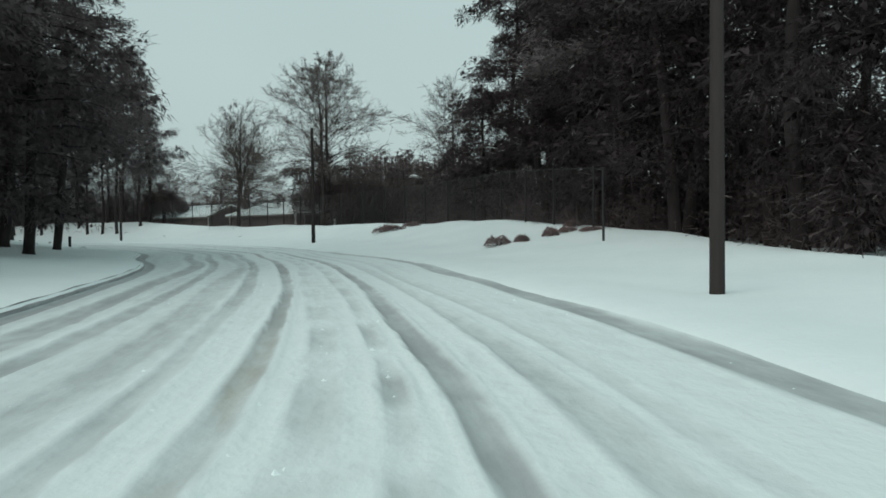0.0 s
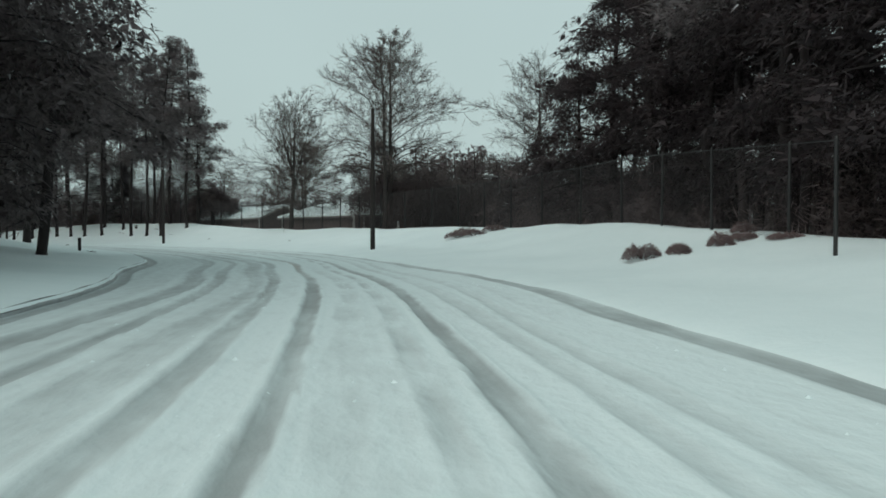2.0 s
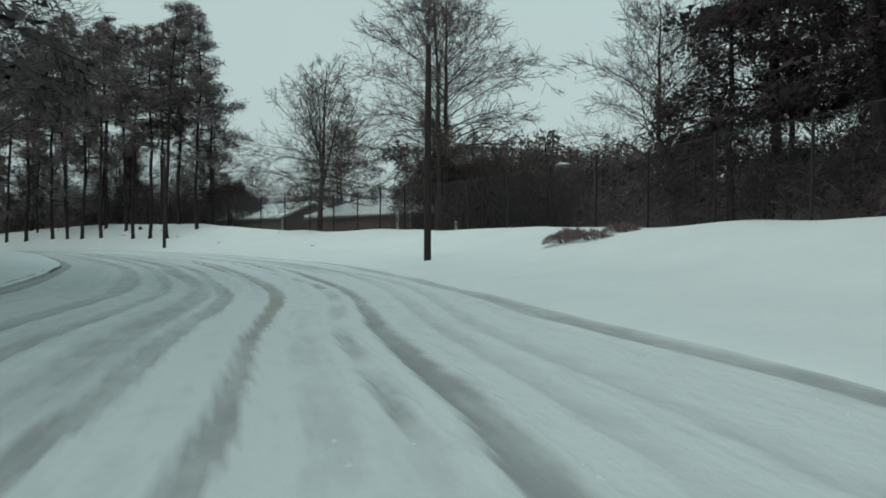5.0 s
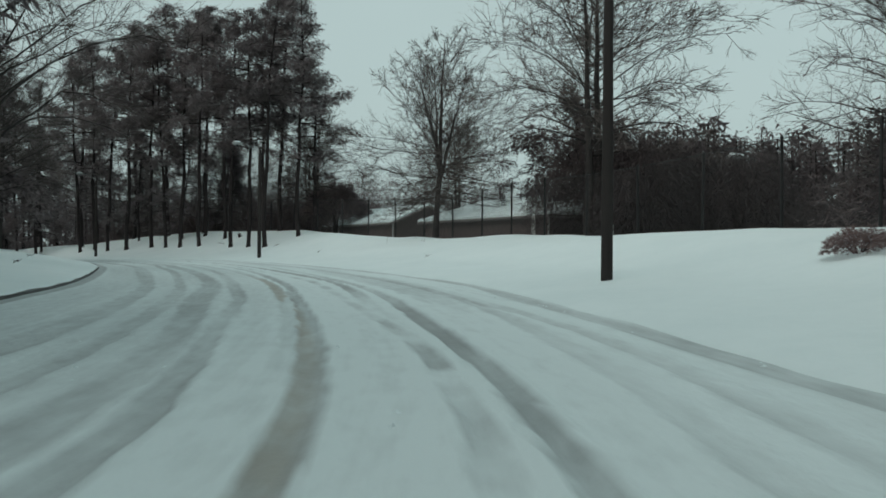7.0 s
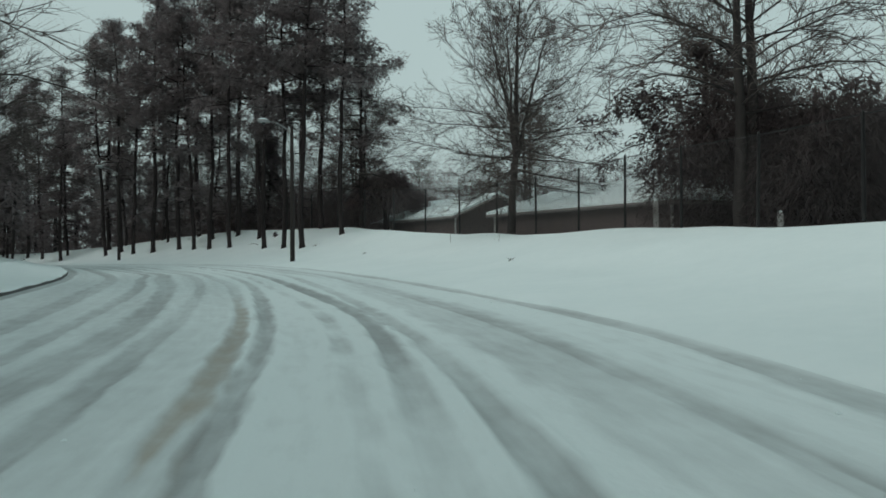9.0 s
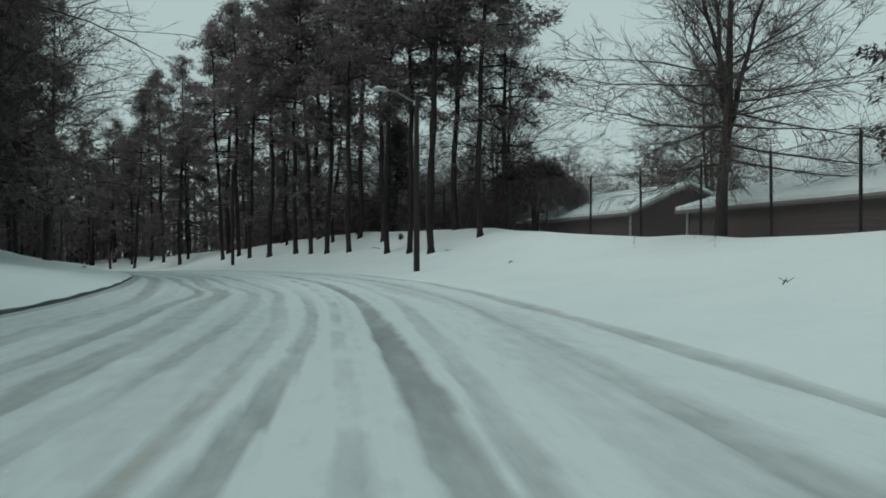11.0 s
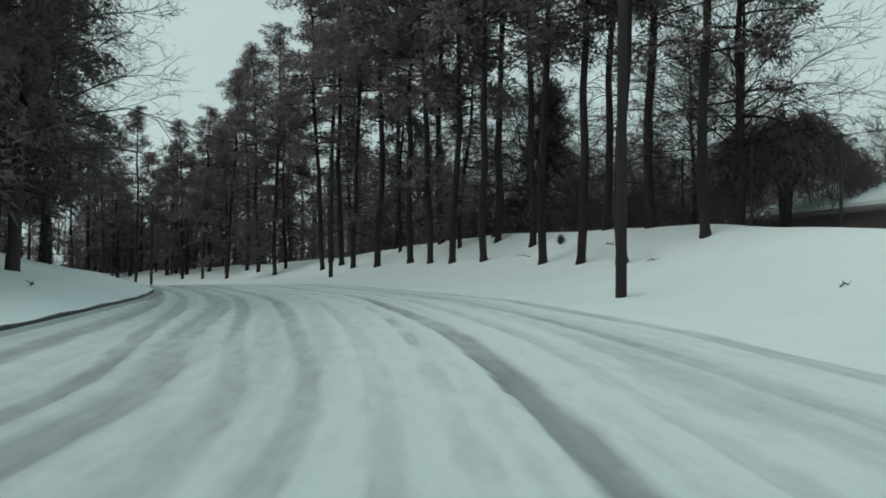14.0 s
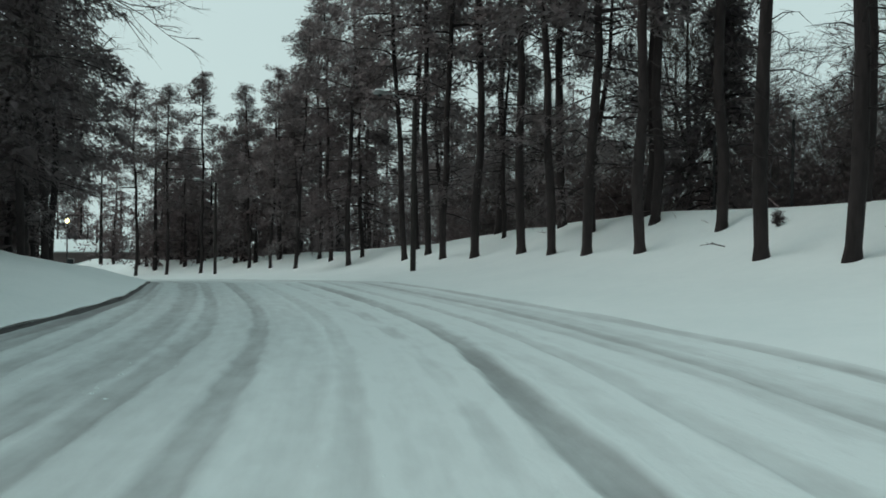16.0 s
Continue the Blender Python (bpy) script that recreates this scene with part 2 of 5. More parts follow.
# ---- the plan: the road's right-hand kerb, and places by length along it and distance from it ----
KERB_LINE = [(4.6, -40), (4.2, -20), (3.6, -4), (3.0, 5.6), (2.35, 11), (1.3, 16.7), (0.1, 22.6), (-1.15, 29.5), (-2.7, 35.4), (-4.6, 40.5), (-6.9, 48.4), (-9.7, 55), (-12.5, 60.7), (-15.3, 65.6), (-19.3, 71.4), (-24, 77.7), (-28.4, 83.3), (-33.6, 88.8), (-39.3, 93.9), (-44.8, 98.1), (-51, 102), (-60, 106.9), (-69.5, 111.6), (-81, 116.2), (-94, 120.2), (-108, 123.2), (-125, 125.2), (-145, 126), (-170, 125.5), (-200, 124)]


def width(s):
    """The road's width from kerb to kerb."""
    return np.interp(s, [0, 40, 64, 82, 103, 135, 146, 155, 165, 185], [8.9, 8.9, 9.1, 10.3, 11.2, 11.2, 10.8, 10.2, 9.5, 9.2])


def edge(s):
    """How far the buried outer kerb is bent off its smooth line to fit the camera's view."""
    q = np.interp(s, [0, 42, 52, 60, 75, 81, 86, 90, 97, 101, 110, 120, 129, 140, 152, 175, 200], [0.25, 0.38, 0.42, 0.58, 0.64, 0.5, 0.12, -0.14, -0.1, 0.05, 0.45, 0.42, 0.32, 0.6, 0.5, 0.2, 0.0])
    return q


def spline(points):
    p = np.array(points, float)
    q = np.vstack([2 * p[0] - p[1], p, 2 * p[-1] - p[-2]])
    out = []
    for i in range(1, len(q) - 2):
        a, b, c, d = q[i - 1:i + 3]
        for t in np.linspace(0, 1, max(2, int(np.linalg.norm(c - b) / 0.25)), endpoint=False):
            out.append(0.5 * (2 * b + (c - a) * t + (2 * a - 5 * b + 4 * c - d) * t * t + (3 * b - a - 3 * c + d) * t ** 3))
    out.append(p[-1])
    out = np.array(out)
    for _ in range(60):
        out[1:-1] = 0.25 * out[:-2] + 0.5 * out[1:-1] + 0.25 * out[2:]
    length = np.r_[0, np.cumsum(np.linalg.norm(np.diff(out, axis=0), axis=1))]
    s = np.arange(0, length[-1], 0.5)
    return np.c_[np.interp(s, length, out[:, 0]), np.interp(s, length, out[:, 1])], s


LINE, ALONG = spline(KERB_LINE)
TANGENT = np.gradient(LINE, axis=0)
for _ in range(40):
    TANGENT[1:-1] = (TANGENT[:-2] + 2 * TANGENT[1:-1] + TANGENT[2:]) / 4
TANGENT /= np.linalg.norm(TANGENT, axis=1)[:, None]
SIDE = np.c_[TANGENT[:, 1], -TANGENT[:, 0]]
S_END = float(ALONG[-1])


def place(s, u):
    return (np.interp(s, ALONG, LINE[:, 0]) + u * np.interp(s, ALONG, SIDE[:, 0]), np.interp(s, ALONG, LINE[:, 1]) + u * np.interp(s, ALONG, SIDE[:, 1]))


def along(x, y):
    i = int(np.argmin((LINE[:, 0] - x) ** 2 + (LINE[:, 1] - y) ** 2))
    d = np.array([x, y]) - LINE[i]
    return float(ALONG[i] + d @ TANGENT[i]), float(d @ SIDE[i])


def waves(x, y):
    return 0.035 * np.sin(0.9 * x + 1.3 * np.sin(0.5 * y)) + 0.03 * np.sin(1.1 * y + 0.7 * x + 2) + 0.05 * np.sin(0.31 * x - 0.22 * y)


def height(s, u):
    """The snow's surface; s and u may be arrays."""
    s, u = np.asarray(s, float), np.asarray(u, float)
    u_real = u
    u = np.where(u > -2, u - edge(s) * np.clip((5 - u) / 3.8, 0, 1), u)
    z = np.interp(s, [0, 150, 175, 205, 250, 330], [0, 0, -0.3, -1.6, -3.6, -5])
    right = np.interp(u, [0, 0.25, 0.6, 2, 4.5, 7.5, 10, 11.2, 14, 20, 45, 70], [0.05, 0.13, 0.18, 0.30, 0.58, 1.32, 1.86, 1.8, 1.0, 0.5, 0.2, -1.5])
    kr = np.interp(s, [40, 55, 66, 76, 83, 100, 140, 165], [0.15, 0.22, 0.42, 0.74, 0.98, 1, 1, 1.3])
    right = right * (1 + (kr - 1) * np.clip(u / 3, 0, 1)) + np.interp(s, [140, 156, 180, 200], [0, 0.55, 0.45, 0]) * np.clip((u - 6.8) / 2.5, 0, 1)
    v = -width(s) - u
    left = np.interp(v, [0, 0.12, 0.4, 3, 5, 9, 14, 20, 50], [0.09, 0.14, 0.17, 0.34, 0.47, 0.95, 1.5, 1.7, 1.5])
    kl = np.interp(s, [70, 108, 122, 150, 168], [1, 1, 1.5, 1.9, 2.5])
    left = left * (1 + (kl - 1) * np.clip(v / 2, 0, 1))
    off = np.where(u > 0, u, np.where(v > 0, v, 0))
    bank = np.where(u > 0, right, np.where(v > 0, left, 0))
    x, y = place(s, u_real)
    return z + bank + waves(x, y) * np.clip((off - 0.5) / 4, 0, 1)


def ground_at(x, y):
    s, u = along(x, y)
    return float(height(s, u))


def on_ground(s, u, sink=0.0):
    x, y = place(s, u)
    return Vector((float(x), float(y), float(height(s, u)) - sink))


# ---- ground: one sheet in strips along the road ----
def strip_mesh(name, us, ss, mat, zfun=None, attrs=None, extra=None, shift=None):
    S2, U2 = np.meshgrid(ss, us, indexing="ij")
    if shift is not None:
        U2 = shift(S2, U2)
    X, Y = place(S2, U2)
    Z = height(S2, U2) if zfun is None else zfun(S2, U2)
    verts = np.c_[X.ravel(), Y.ravel(), Z.ravel()]
    n, k = S2.shape
    idx = np.arange(n * k).reshape(n, k)
    faces = np.stack([idx[:-1, :-1], idx[:-1, 1:], idx[1:, 1:], idx[1:, :-1]], axis=-1).reshape(-1, 4)
    if extra is not None:
        ev, ef = extra
        faces = np.vstack([faces, np.array(ef) + len(verts)])
        verts = np.vstack([verts, ev])
    me = bpy.data.meshes.new(name)
    me.from_pydata(verts.tolist(), [], faces[:, ::-1].tolist())
    me.materials.append(mat)
    me.polygons.foreach_set("use_smooth", [True] * len(me.polygons))
    for key, val in (attrs or {}).items():
        a = me.attributes.new(key, "FLOAT", "POINT")
        a.data.foreach_set("value", val(S2, U2).ravel().astype(np.float32))
    if attrs:
        uvl = me.uv_layers.new(name="plan")
        loops = np.empty(len(me.loops), np.int32)
        me.loops.foreach_get("vertex_index", loops)
        uvl.data.foreach_set("uv", np.c_[U2.ravel(), S2.ravel()][loops].ravel().astype(np.float32))
    me.update()
    return new(name, me)


# beyond the strips the same sheet runs on to the horizon, dipping gently; under them it lies deeper
far, far_faces = [], []
gx = np.r_[-1600, -900, -500, -320, np.arange(-240, 161, 8), 240, 420, 800, 1500]
gy = np.r_[-1500, -800, -420, -240, -160, np.arange(-104, 273, 8), 340, 500, 900, 1700]
for x in gx:
    for y in gy:
        s, u = along(x, y)
        sc, uc = min(max(s, 0), S_END - 1), min(max(u, -60 - float(width(s))), 70)
        out = math.hypot(s - sc, u - uc)
        inside = min(s, S_END - 1 - s, u + 60 + float(width(s)), 70 - u) if out == 0 else 0
        far.append((x, y, float(height(sc, uc)) - 0.2 - min(2.8, 0.3 * inside) - 5.0 * min(1, out / 160) ** 1.3))
nf = len(gy)
for i in range(len(gx) - 1):
    for j in range(nf - 1):
        far_faces.append((i * nf + j, i * nf + j + 1, (i + 1) * nf + j + 1, (i + 1) * nf + j))
rs = np.arange(0, S_END, 0.6)
right_us = np.r_[-0.03, 0.02, 0.12, 0.25, 0.42, 0.6, np.arange(0.8, 14, 0.5), np.arange(14, 30, 1.5), np.arange(30, 71, 5)]
left_us = -np.r_[0.035, 0.13, 0.22, 0.4, np.arange(0.8, 12, 0.6), np.arange(12, 30, 1.5), np.arange(30, 61, 5)]
ground = strip_mesh("ground", right_us, rs, SNOW, extra=(np.array(far), far_faces), shift=lambda s, u: u + edge(s) * np.clip((5 - u) / 3.8, 0, 1))
tagged(ground, "smooth unbroken white snow covering the verge and bank", "ground", kind="structure")
ground_left = strip_mesh("ground_inner", left_us[::-1], rs, SNOW, shift=lambda s, u: u - width(s))
tagged(ground_left, "snow-covered rising verge under the pine wood", "ground", kind="structure")

# wheel tracks: half width, then length along the kerb, distance from it and depth of the slush
TRACKS = [
    (0.14, (0, -2.9, 0.6), (47, -2.82, 0.6), (51, -2.98, 0.6), (60, -2.71, 0.65), (74, -2.93, 0.65), (86, -2.86, 0.6), (90, -3.05, 0.62), (96, -3.22, 0.6), (101, -3.17, 0.55), (106, -3.18, 0.42), (111, -3.16, 0.42), (118, -3.0, 0.35), (124, -2.88, 0.34), (129, -2.71, 0.3), (134, -2.81, 0.22), (140, -2.57, 0.25), (149, -2.6, 0.3), (330, -2.6, 0.25)),
    (0.18, (0, -3.7, 0), (100, -3.7, 0), (104, -3.68, 0.5), (106, -3.65, 0.65), (111, -3.49, 0.52), (124, -3.65, 0.65), (129, -3.75, 0.55), (134, -3.74, 0.66), (140, -3.6, 0.52), (149, -3.85, 0.6), (153, -3.55, 0.5), (330, -3.5, 0.4)),
    (0.13, (0, -4.7, 0.5), (47, -4.67, 0.5), (51, -4.71, 0.5), (60, -4.47, 0.62), (71, -4.78, 0.65), (75, -4.75, 0.6), (86, -4.4, 0.5), (90, -4.7, 0.55), (96, -4.95, 0.48), (101, -5.2, 0.5), (106, -5.17, 0.55), (111, -5.13, 0.55), (118, -4.95, 0.45), (124, -4.8, 0.4), (129, -4.98, 0.3), (140, -5.24, 0.15), (149, -5.26, 0.2), (330, -5.2, 0.2)),
    (0.11, (0, -3.4, 0.25), (47, -3.34, 0.35), (51, -3.5, 0.38), (60, -3.25, 0.22), (66, -3.3, 0.2), (71, -3.6, 0.35), (75, -3.47, 0.35), (82, -3.4, 0.3), (86, -3.3, 0.4), (90, -3.52, 0.45), (94, -3.7, 0.3), (96, -3.89, 0.25), (101, -4.15, 0.2), (106, -4.24, 0.25), (111, -4.15, 0.3), (118, -4.3, 0.2), (134, -4.56, 0.25), (140, -4.36, 0.28), (330, -4.4, 0.2)),
    (0.15, (0, -5.5, 0.4), (47, -5.44, 0.45), (51, -5.59, 0.3), (60, -5.4, 0.52), (71, -5.73, 0.6), (75, -5.73, 0.55), (86, -5.4, 0.5), (90, -5.8, 0.5), (96, -6.3, 0.28), (101, -6.34, 0.3), (106, -6.66, 0.4), (111, -6.6, 0.2), (124, -6.28, 0.25), (134, -6.38, 0.15), (140, -7.19, 0.35), (149, -7.35, 0.35), (330, -7.3, 0.25)),
    (0.26, (0, -6.2, 0.15), (59, -6.11, 0.28), (86, -6.04, 0.32), (90, -6.3, 0.25), (96, -6.74, 0.35), (101, -7.24, 0.4), (111, -7.27, 0.35), (124, -7.24, 0.35), (130, -7.74, 0.22), (134, -7.15, 0.4), (140, -7.96, 0.3), (330, -7.9, 0.25)),
    (0.15, (0, -7.1, 0.4), (51, -7.11, 0.4), (62, -6.92, 0.45), (74, -7.23, 0.4), (86, -7.0, 0.3), (90, -7.07, 0.3), (101, -7.8, 0.2), (111, -8.2, 0.3), (124, -8.1, 0.3), (130, -8.44, 0.35), (134, -7.81, 0.4), (140, -8.64, 0.4), (153, -8.95, 0.3), (330, -8.9, 0.2)),
    (0.24, (0, -7.9, 0.35), (51, -7.94, 0.36), (62, -7.88, 0.45), (75, -7.83, 0.4), (90, -8.1, 0.3), (101, -8.62, 0.3), (111, -9.2, 0.3), (130, -9.38, 0.3), (140, -9.7, 0.35), (330, -9.5, 0.2)),
    (0.15, (0, -2.05, 0.3), (47, -2.01, 0.3), (51, -2.07, 0.3), (62, -1.92, 0.25), (75, -2.14, 0.2), (90, -1.93, 0.2), (101, -1.6, 0.2), (140, -1.2, 0.2), (330, -1.2, 0.2)),
    (0.58, (0, -2, 0), (98, -2, 0), (104, -2.05, 0.31), (108, -2.0, 0.33), (112, -1.85, 0.28), (118, -1.7, 0.1), (124, -0.9, 0.12), (134, -1.7, 0.16), (140, -1.15, 0.18), (330, -1.1, 0.15)),
    (0.18, (0, -4.0, 0.22), (47, -4.0, 0.26), (51, -4.03, 0.22), (60, -4.0, 0.08), (75, -3.98, 0.2), (85, -3.9, 0), (330, -4, 0)),
    (0.14, (0, -1.4, 0.1), (40, -1.4, 0.1), (59, -1.43, 0.2), (80, -1.4, 0.15), (96, -1.25, 0.32), (100, -1.43, 0.22), (106, -1.2, 0.1), (330, -1.1, 0)),
    (0.14, (0, -5.0, 0), (90, -5.0, 0), (94, -5.1, 0.3), (101, -5.43, 0.3), (106, -5.58, 0.45), (111, -5.5, 0.4), (118, -5.5, 0.2), (124, -5.37, 0.2), (129, -5.79, 0.25), (134, -5.66, 0.2), (140, -6.2, 0.2), (149, -6.4, 0.3), (330, -6.4, 0.2)),
]
TRACK_S = np.arange(-20, 360, 0.5)


def eased(keys):
    """The keyed middle and depth of a track, with the corners worn round."""
    ks, ku, kd = zip(*keys)
    rows = []
    for v in (ku, kd):
        q = np.interp(TRACK_S, ks, v)
        for _ in range(24):
            q[1:-1] = 0.25 * q[:-2] + 0.5 * q[1:-1] + 0.25 * q[2:]
        rows.append(q)
    return rows


EASED = [eased(keys) for _, *keys in TRACKS]


def track(k, S2):
    """The middle, half width and depth of a wheel track."""
    hw = TRACKS[k][0]
    mu, md = EASED[k]
    mid = np.interp(S2, TRACK_S, mu) + 0.022 * np.sin(S2 * 0.33 + k * 3.1) + 0.010 * np.sin(S2 * 1.9 + k) + 0.006 * np.sin(S2 * 6.1 + 2 * k)
    half = hw * (1 + 0.14 * np.sin(S2 * 0.27 + k) + 0.07 * np.sin(S2 * 2.7 + k * 2) + 0.05 * np.sin(S2 * 7.3 + k))
    return mid, half, np.interp(S2, TRACK_S, md)


def slush(S2, U2):
    a = 0.035 + 0.17 * np.clip((-U2 - 5.2) / 1.2, 0, 1) + 0.04 * np.sin(S2 * 0.35 + U2) * np.sin(U2 * 2.3)
    wander = U2 + 0.12 * np.sin(S2 * 0.06) + 0.05 * np.sin(S2 * 0.19 + 1)
    for f, ph, amp in ((3.1, 0.4, 0.03), (7.9, 1.9, 0.03), (12.7, 4.1, 0.02), (20.3, 0.7, 0.012)):
        a = a + amp * np.sin(wander * f + ph + 0.6 * np.sin(S2 * 0.05 * f + ph)) * (0.6 + 0.4 * np.sin(S2 * 0.09 + f)) * np.interp(S2, [60, 120], [0.7, 1.25])
    for k in range(len(TRACKS)):
        mid, half, kd = track(k, S2)
        d = np.abs(U2 - mid) / half
        depth = 0.84 * kd * (0.92 + 0.12 * np.sin(S2 * 0.41 + k * 2.3) + 0.10 * np.sin(S2 * 1.3 + k * 1.1))
        if k in (4, 5, 6, 7):
            depth = depth * 0.74
        if k in (3, 10):
            depth = depth * np.clip(0.8 + 0.7 * np.sin(S2 * 1.7 + k) + 0.3 * np.sin(S2 * 4.3), 0, 1.2)
        a += depth * np.clip((1.25 - d) / 0.36, 0, 1)
        a -= 0.22 * depth * np.exp(-((d - 1.8) / 0.4) ** 2)
    # outer gutter: slush, with the shadow beside the bank put into its tone
    wide = np.interp(S2, [0, 70, 95, 112, 140], [0.27, 0.29, 0.24, 0.17, 0.22]) + 0.05 * np.sin(S2 * 0.7)
    g = (U2 - edge(S2) + 0.28 + 0.05 * np.sin(S2 * 0.4)) / wide
    a += np.interp(S2, [0, 75, 100, 150], [0.42, 0.44, 0.36, 0.30]) * np.clip((1.4 - np.abs(g)) / 0.6, 0, 1) * (0.9 + 0.1 * np.sin(S2 * 1.1))
    g = (U2 + width(S2) - 0.18) / 0.16
    a += np.interp(S2, [0, 80, 105], [0.34, 0.36, 0.3]) * np.clip((1.5 - np.abs(g)) / 0.6, 0, 1)
    return np.clip(a, 0, 1)


def road_z(S2, U2):
    z = np.interp(S2, [0, 150, 175, 205, 250, 330], [0, 0, -0.3, -1.6, -3.6, -5])
    a = slush(S2, U2)
    side = np.gradient(a, axis=1)
    lumps = 0.006 * np.sin(S2 * 2.3 + 3 * U2) * np.sin(U2 * 7.7 + S2)
    return z - 0.055 * a + 0.04 * np.clip(np.abs(side) * 6, 0, 1) * (1 - a) + lumps * (1 - 0.5 * a) + 0.04


def paint_line(S2, U2):
    d = np.abs(U2 + np.interp(S2, [0, 47, 86, 96, 101, 106, 111, 330], [4.75, 4.72, 4.5, 5.12, 5.43, 5.58, 5.5, 5.5])) / 0.15
    return np.clip(1.4 - d, 0, 1) * np.interp(S2, [0, 42, 47, 52, 60, 80, 86, 90, 96, 102, 112, 118], [0, 0.3, 0.7, 0.2, 0, 0.2, 0.9, 0.6, 0.9, 1.0, 0.9, 0]) * (slush(S2, U2) > 0.3)


road_s = np.r_[np.arange(0, 30, 1.0), np.arange(30, 170, 0.45), np.arange(170, S_END, 1.6)]
road = strip_mesh("road", np.linspace(-1, 0, 161), road_s, ROAD, road_z, {"slush": slush, "paint_line": paint_line}, shift=lambda s, u: -width(s) + (u + 1) * (width(s) + edge(s)))
tagged(road, "two-lane road under packed snow with grey slushy wheel ruts", "road", kind="structure")

# crumbs of snow thrown up beside the ruts and along the gutter
cr = np.random.default_rng(8)
crumb_s, crumb_u = [], []
for k in (0, 1, 2, 4, 5, 6):
    ss = cr.uniform(40, 165, 900)
    ss = ss[np.sin(ss * 0.5 + k * 2) + 0.6 * np.sin(ss * 1.7 + k) > cr.uniform(-1.2, 1.6, 900)]
    mid, half, kd = track(k, ss)
    crumb_s.append(ss)
    crumb_u.append(mid + half * cr.uniform(0.85, 1.9, len(ss)) * cr.choice([-1, 1], len(ss)))
ss = cr.uniform(40, 165, 320)
crumb_s.append(ss)
crumb_u.append(-0.3 + cr.normal(0, 0.22, 320))
crumb_s, crumb_u = np.concatenate(crumb_s), np.concatenate(crumb_u)
crumb = Geo()
cz = np.interp(crumb_s, [0, 150, 175], [0, 0, -0.3]) + 0.03 - 0.05 * np.array([float(slush(np.array([q]), np.array([w]))[0]) for q, w in zip(crumb_s, crumb_u)])
for q, w, z in zip(crumb_s, crumb_u, cz):
    if w > 0.1:
        continue
    x, y = place(q, w)
    r = 0.009 + 0.022 * cr.random() ** 3
    k = len(crumb.v)
    for d in ((1, 0, 0), (0, 1, 0), (-1, 0, 0), (0, -1, 0), (0, 0, 1), (0, 0, -1)):
        f = r * cr.uniform(0.6, 1.5)
        crumb.v.append((float(x) + d[0] * f, float(y) + d[1] * f, float(z) + 0.4 * r + d[2] * f * 0.75))
    for i in range(4):
        crumb.f += [(k + i, k + (i + 1) % 4, k + 4), (k + (i + 1) % 4, k + i, k + 5)]
        crumb.m += [0, 0]
tagged(new("snow_crumbs", crumb.mesh("snow_crumbs", [SNOW])), "small lumps of broken snow along the wheel ruts", "snow", kind="stuff")


def kerb(name, shift, d, top, label, mat, s0=0.0, s1=S_END, lip=0.0):
    """A concrete kerb: face, rounded nose and top, running with the road."""
    prof = [(0, -0.12), (0, top - 0.04), (d * 0.15, top), (d * 0.95, top), (d, top + lip), (d, -0.1)]
    ss = np.append(np.arange(s0, s1, 0.8), s1)
    verts, faces = [], []
    for s in ss:
        z = float(np.interp(s, [0, 150, 175, 205, 250, 330], [0, 0, -0.3, -1.6, -3.6, -5])) + 0.015 * math.sin(s * 1.7)
        for u, dz in prof:
            x, y = place(s, shift(s) + u)
            verts.append((float(x), float(y), z + dz))
    k = len(prof)
    for i in range(len(ss) - 1):
        for j in range(k - 1):
            faces.append((i * k + j, i * k + j + 1, (i + 1) * k + j + 1, (i + 1) * k + j))
    me = bpy.data.meshes.new(name)
    me.from_pydata(verts, [], faces)
    me.materials.append(mat)
    me.update()
    return tagged(new(name, me), label, "kerb", kind="structure")


kerb("kerb_outer", lambda s: float(edge(s)), 0.14, 0.0, "low concrete kerb buried in grey slush and snow", SLUSH)
kerb("kerb_inner", lambda s: -width(s), -0.14, 0.10, "concrete kerb covered in grey slush along the verge", SLUSH, 0.0, 101.0, 0.06)
kerb("kerb_inner", lambda s: -width(s), -0.04, 0.05, "dark wet concrete kerb along the snowy verge", KERB, 101.0, lip=0.07)


# ---- trees ----
def bend(rng, base, top, n, amp):
    base, top = Vector(base), Vector(top)
    off = Vector((0, 0, 0))
    pts = []
    for i in range(n + 1):
        t = i / n
        if 0 < i:
            off += Vector((rng.uniform(-1, 1), rng.uniform(-1, 1), 0)) * amp
        pts.append(base.lerp(top, t) + off)
    return pts


def tuft(g, rng, c, axis, size, blades, snowy, slot=0, snow_slot=1, thin=0.05):
    """A tuft of long needles round the end of a twig: narrow drooping blades, the topmost ones carrying snow."""
    for _ in range(blades):
        d = Vector((rng.gauss(0, 1), rng.gauss(0, 1), rng.gauss(0, 0.8))).normalized() + axis * 0.6
        d.normalize()
        ln = size * rng.uniform(0.55, 1.15)
        w = d.cross(Vector((rng.uniform(-1, 1), rng.uniform(-1, 1), rng.uniform(-1, 1))))
        if w.length < 1e-3:
            continue
        w = w.normalized() * size * thin * rng.uniform(0.7, 1.3)
        snow = d.z > 0.4 and rng.random() < snowy
        g.face([tuple(c + w), tuple(c + d * ln + Vector((0, 0, -0.25 * ln))), tuple(c - w)], snow_slot if snow else slot)


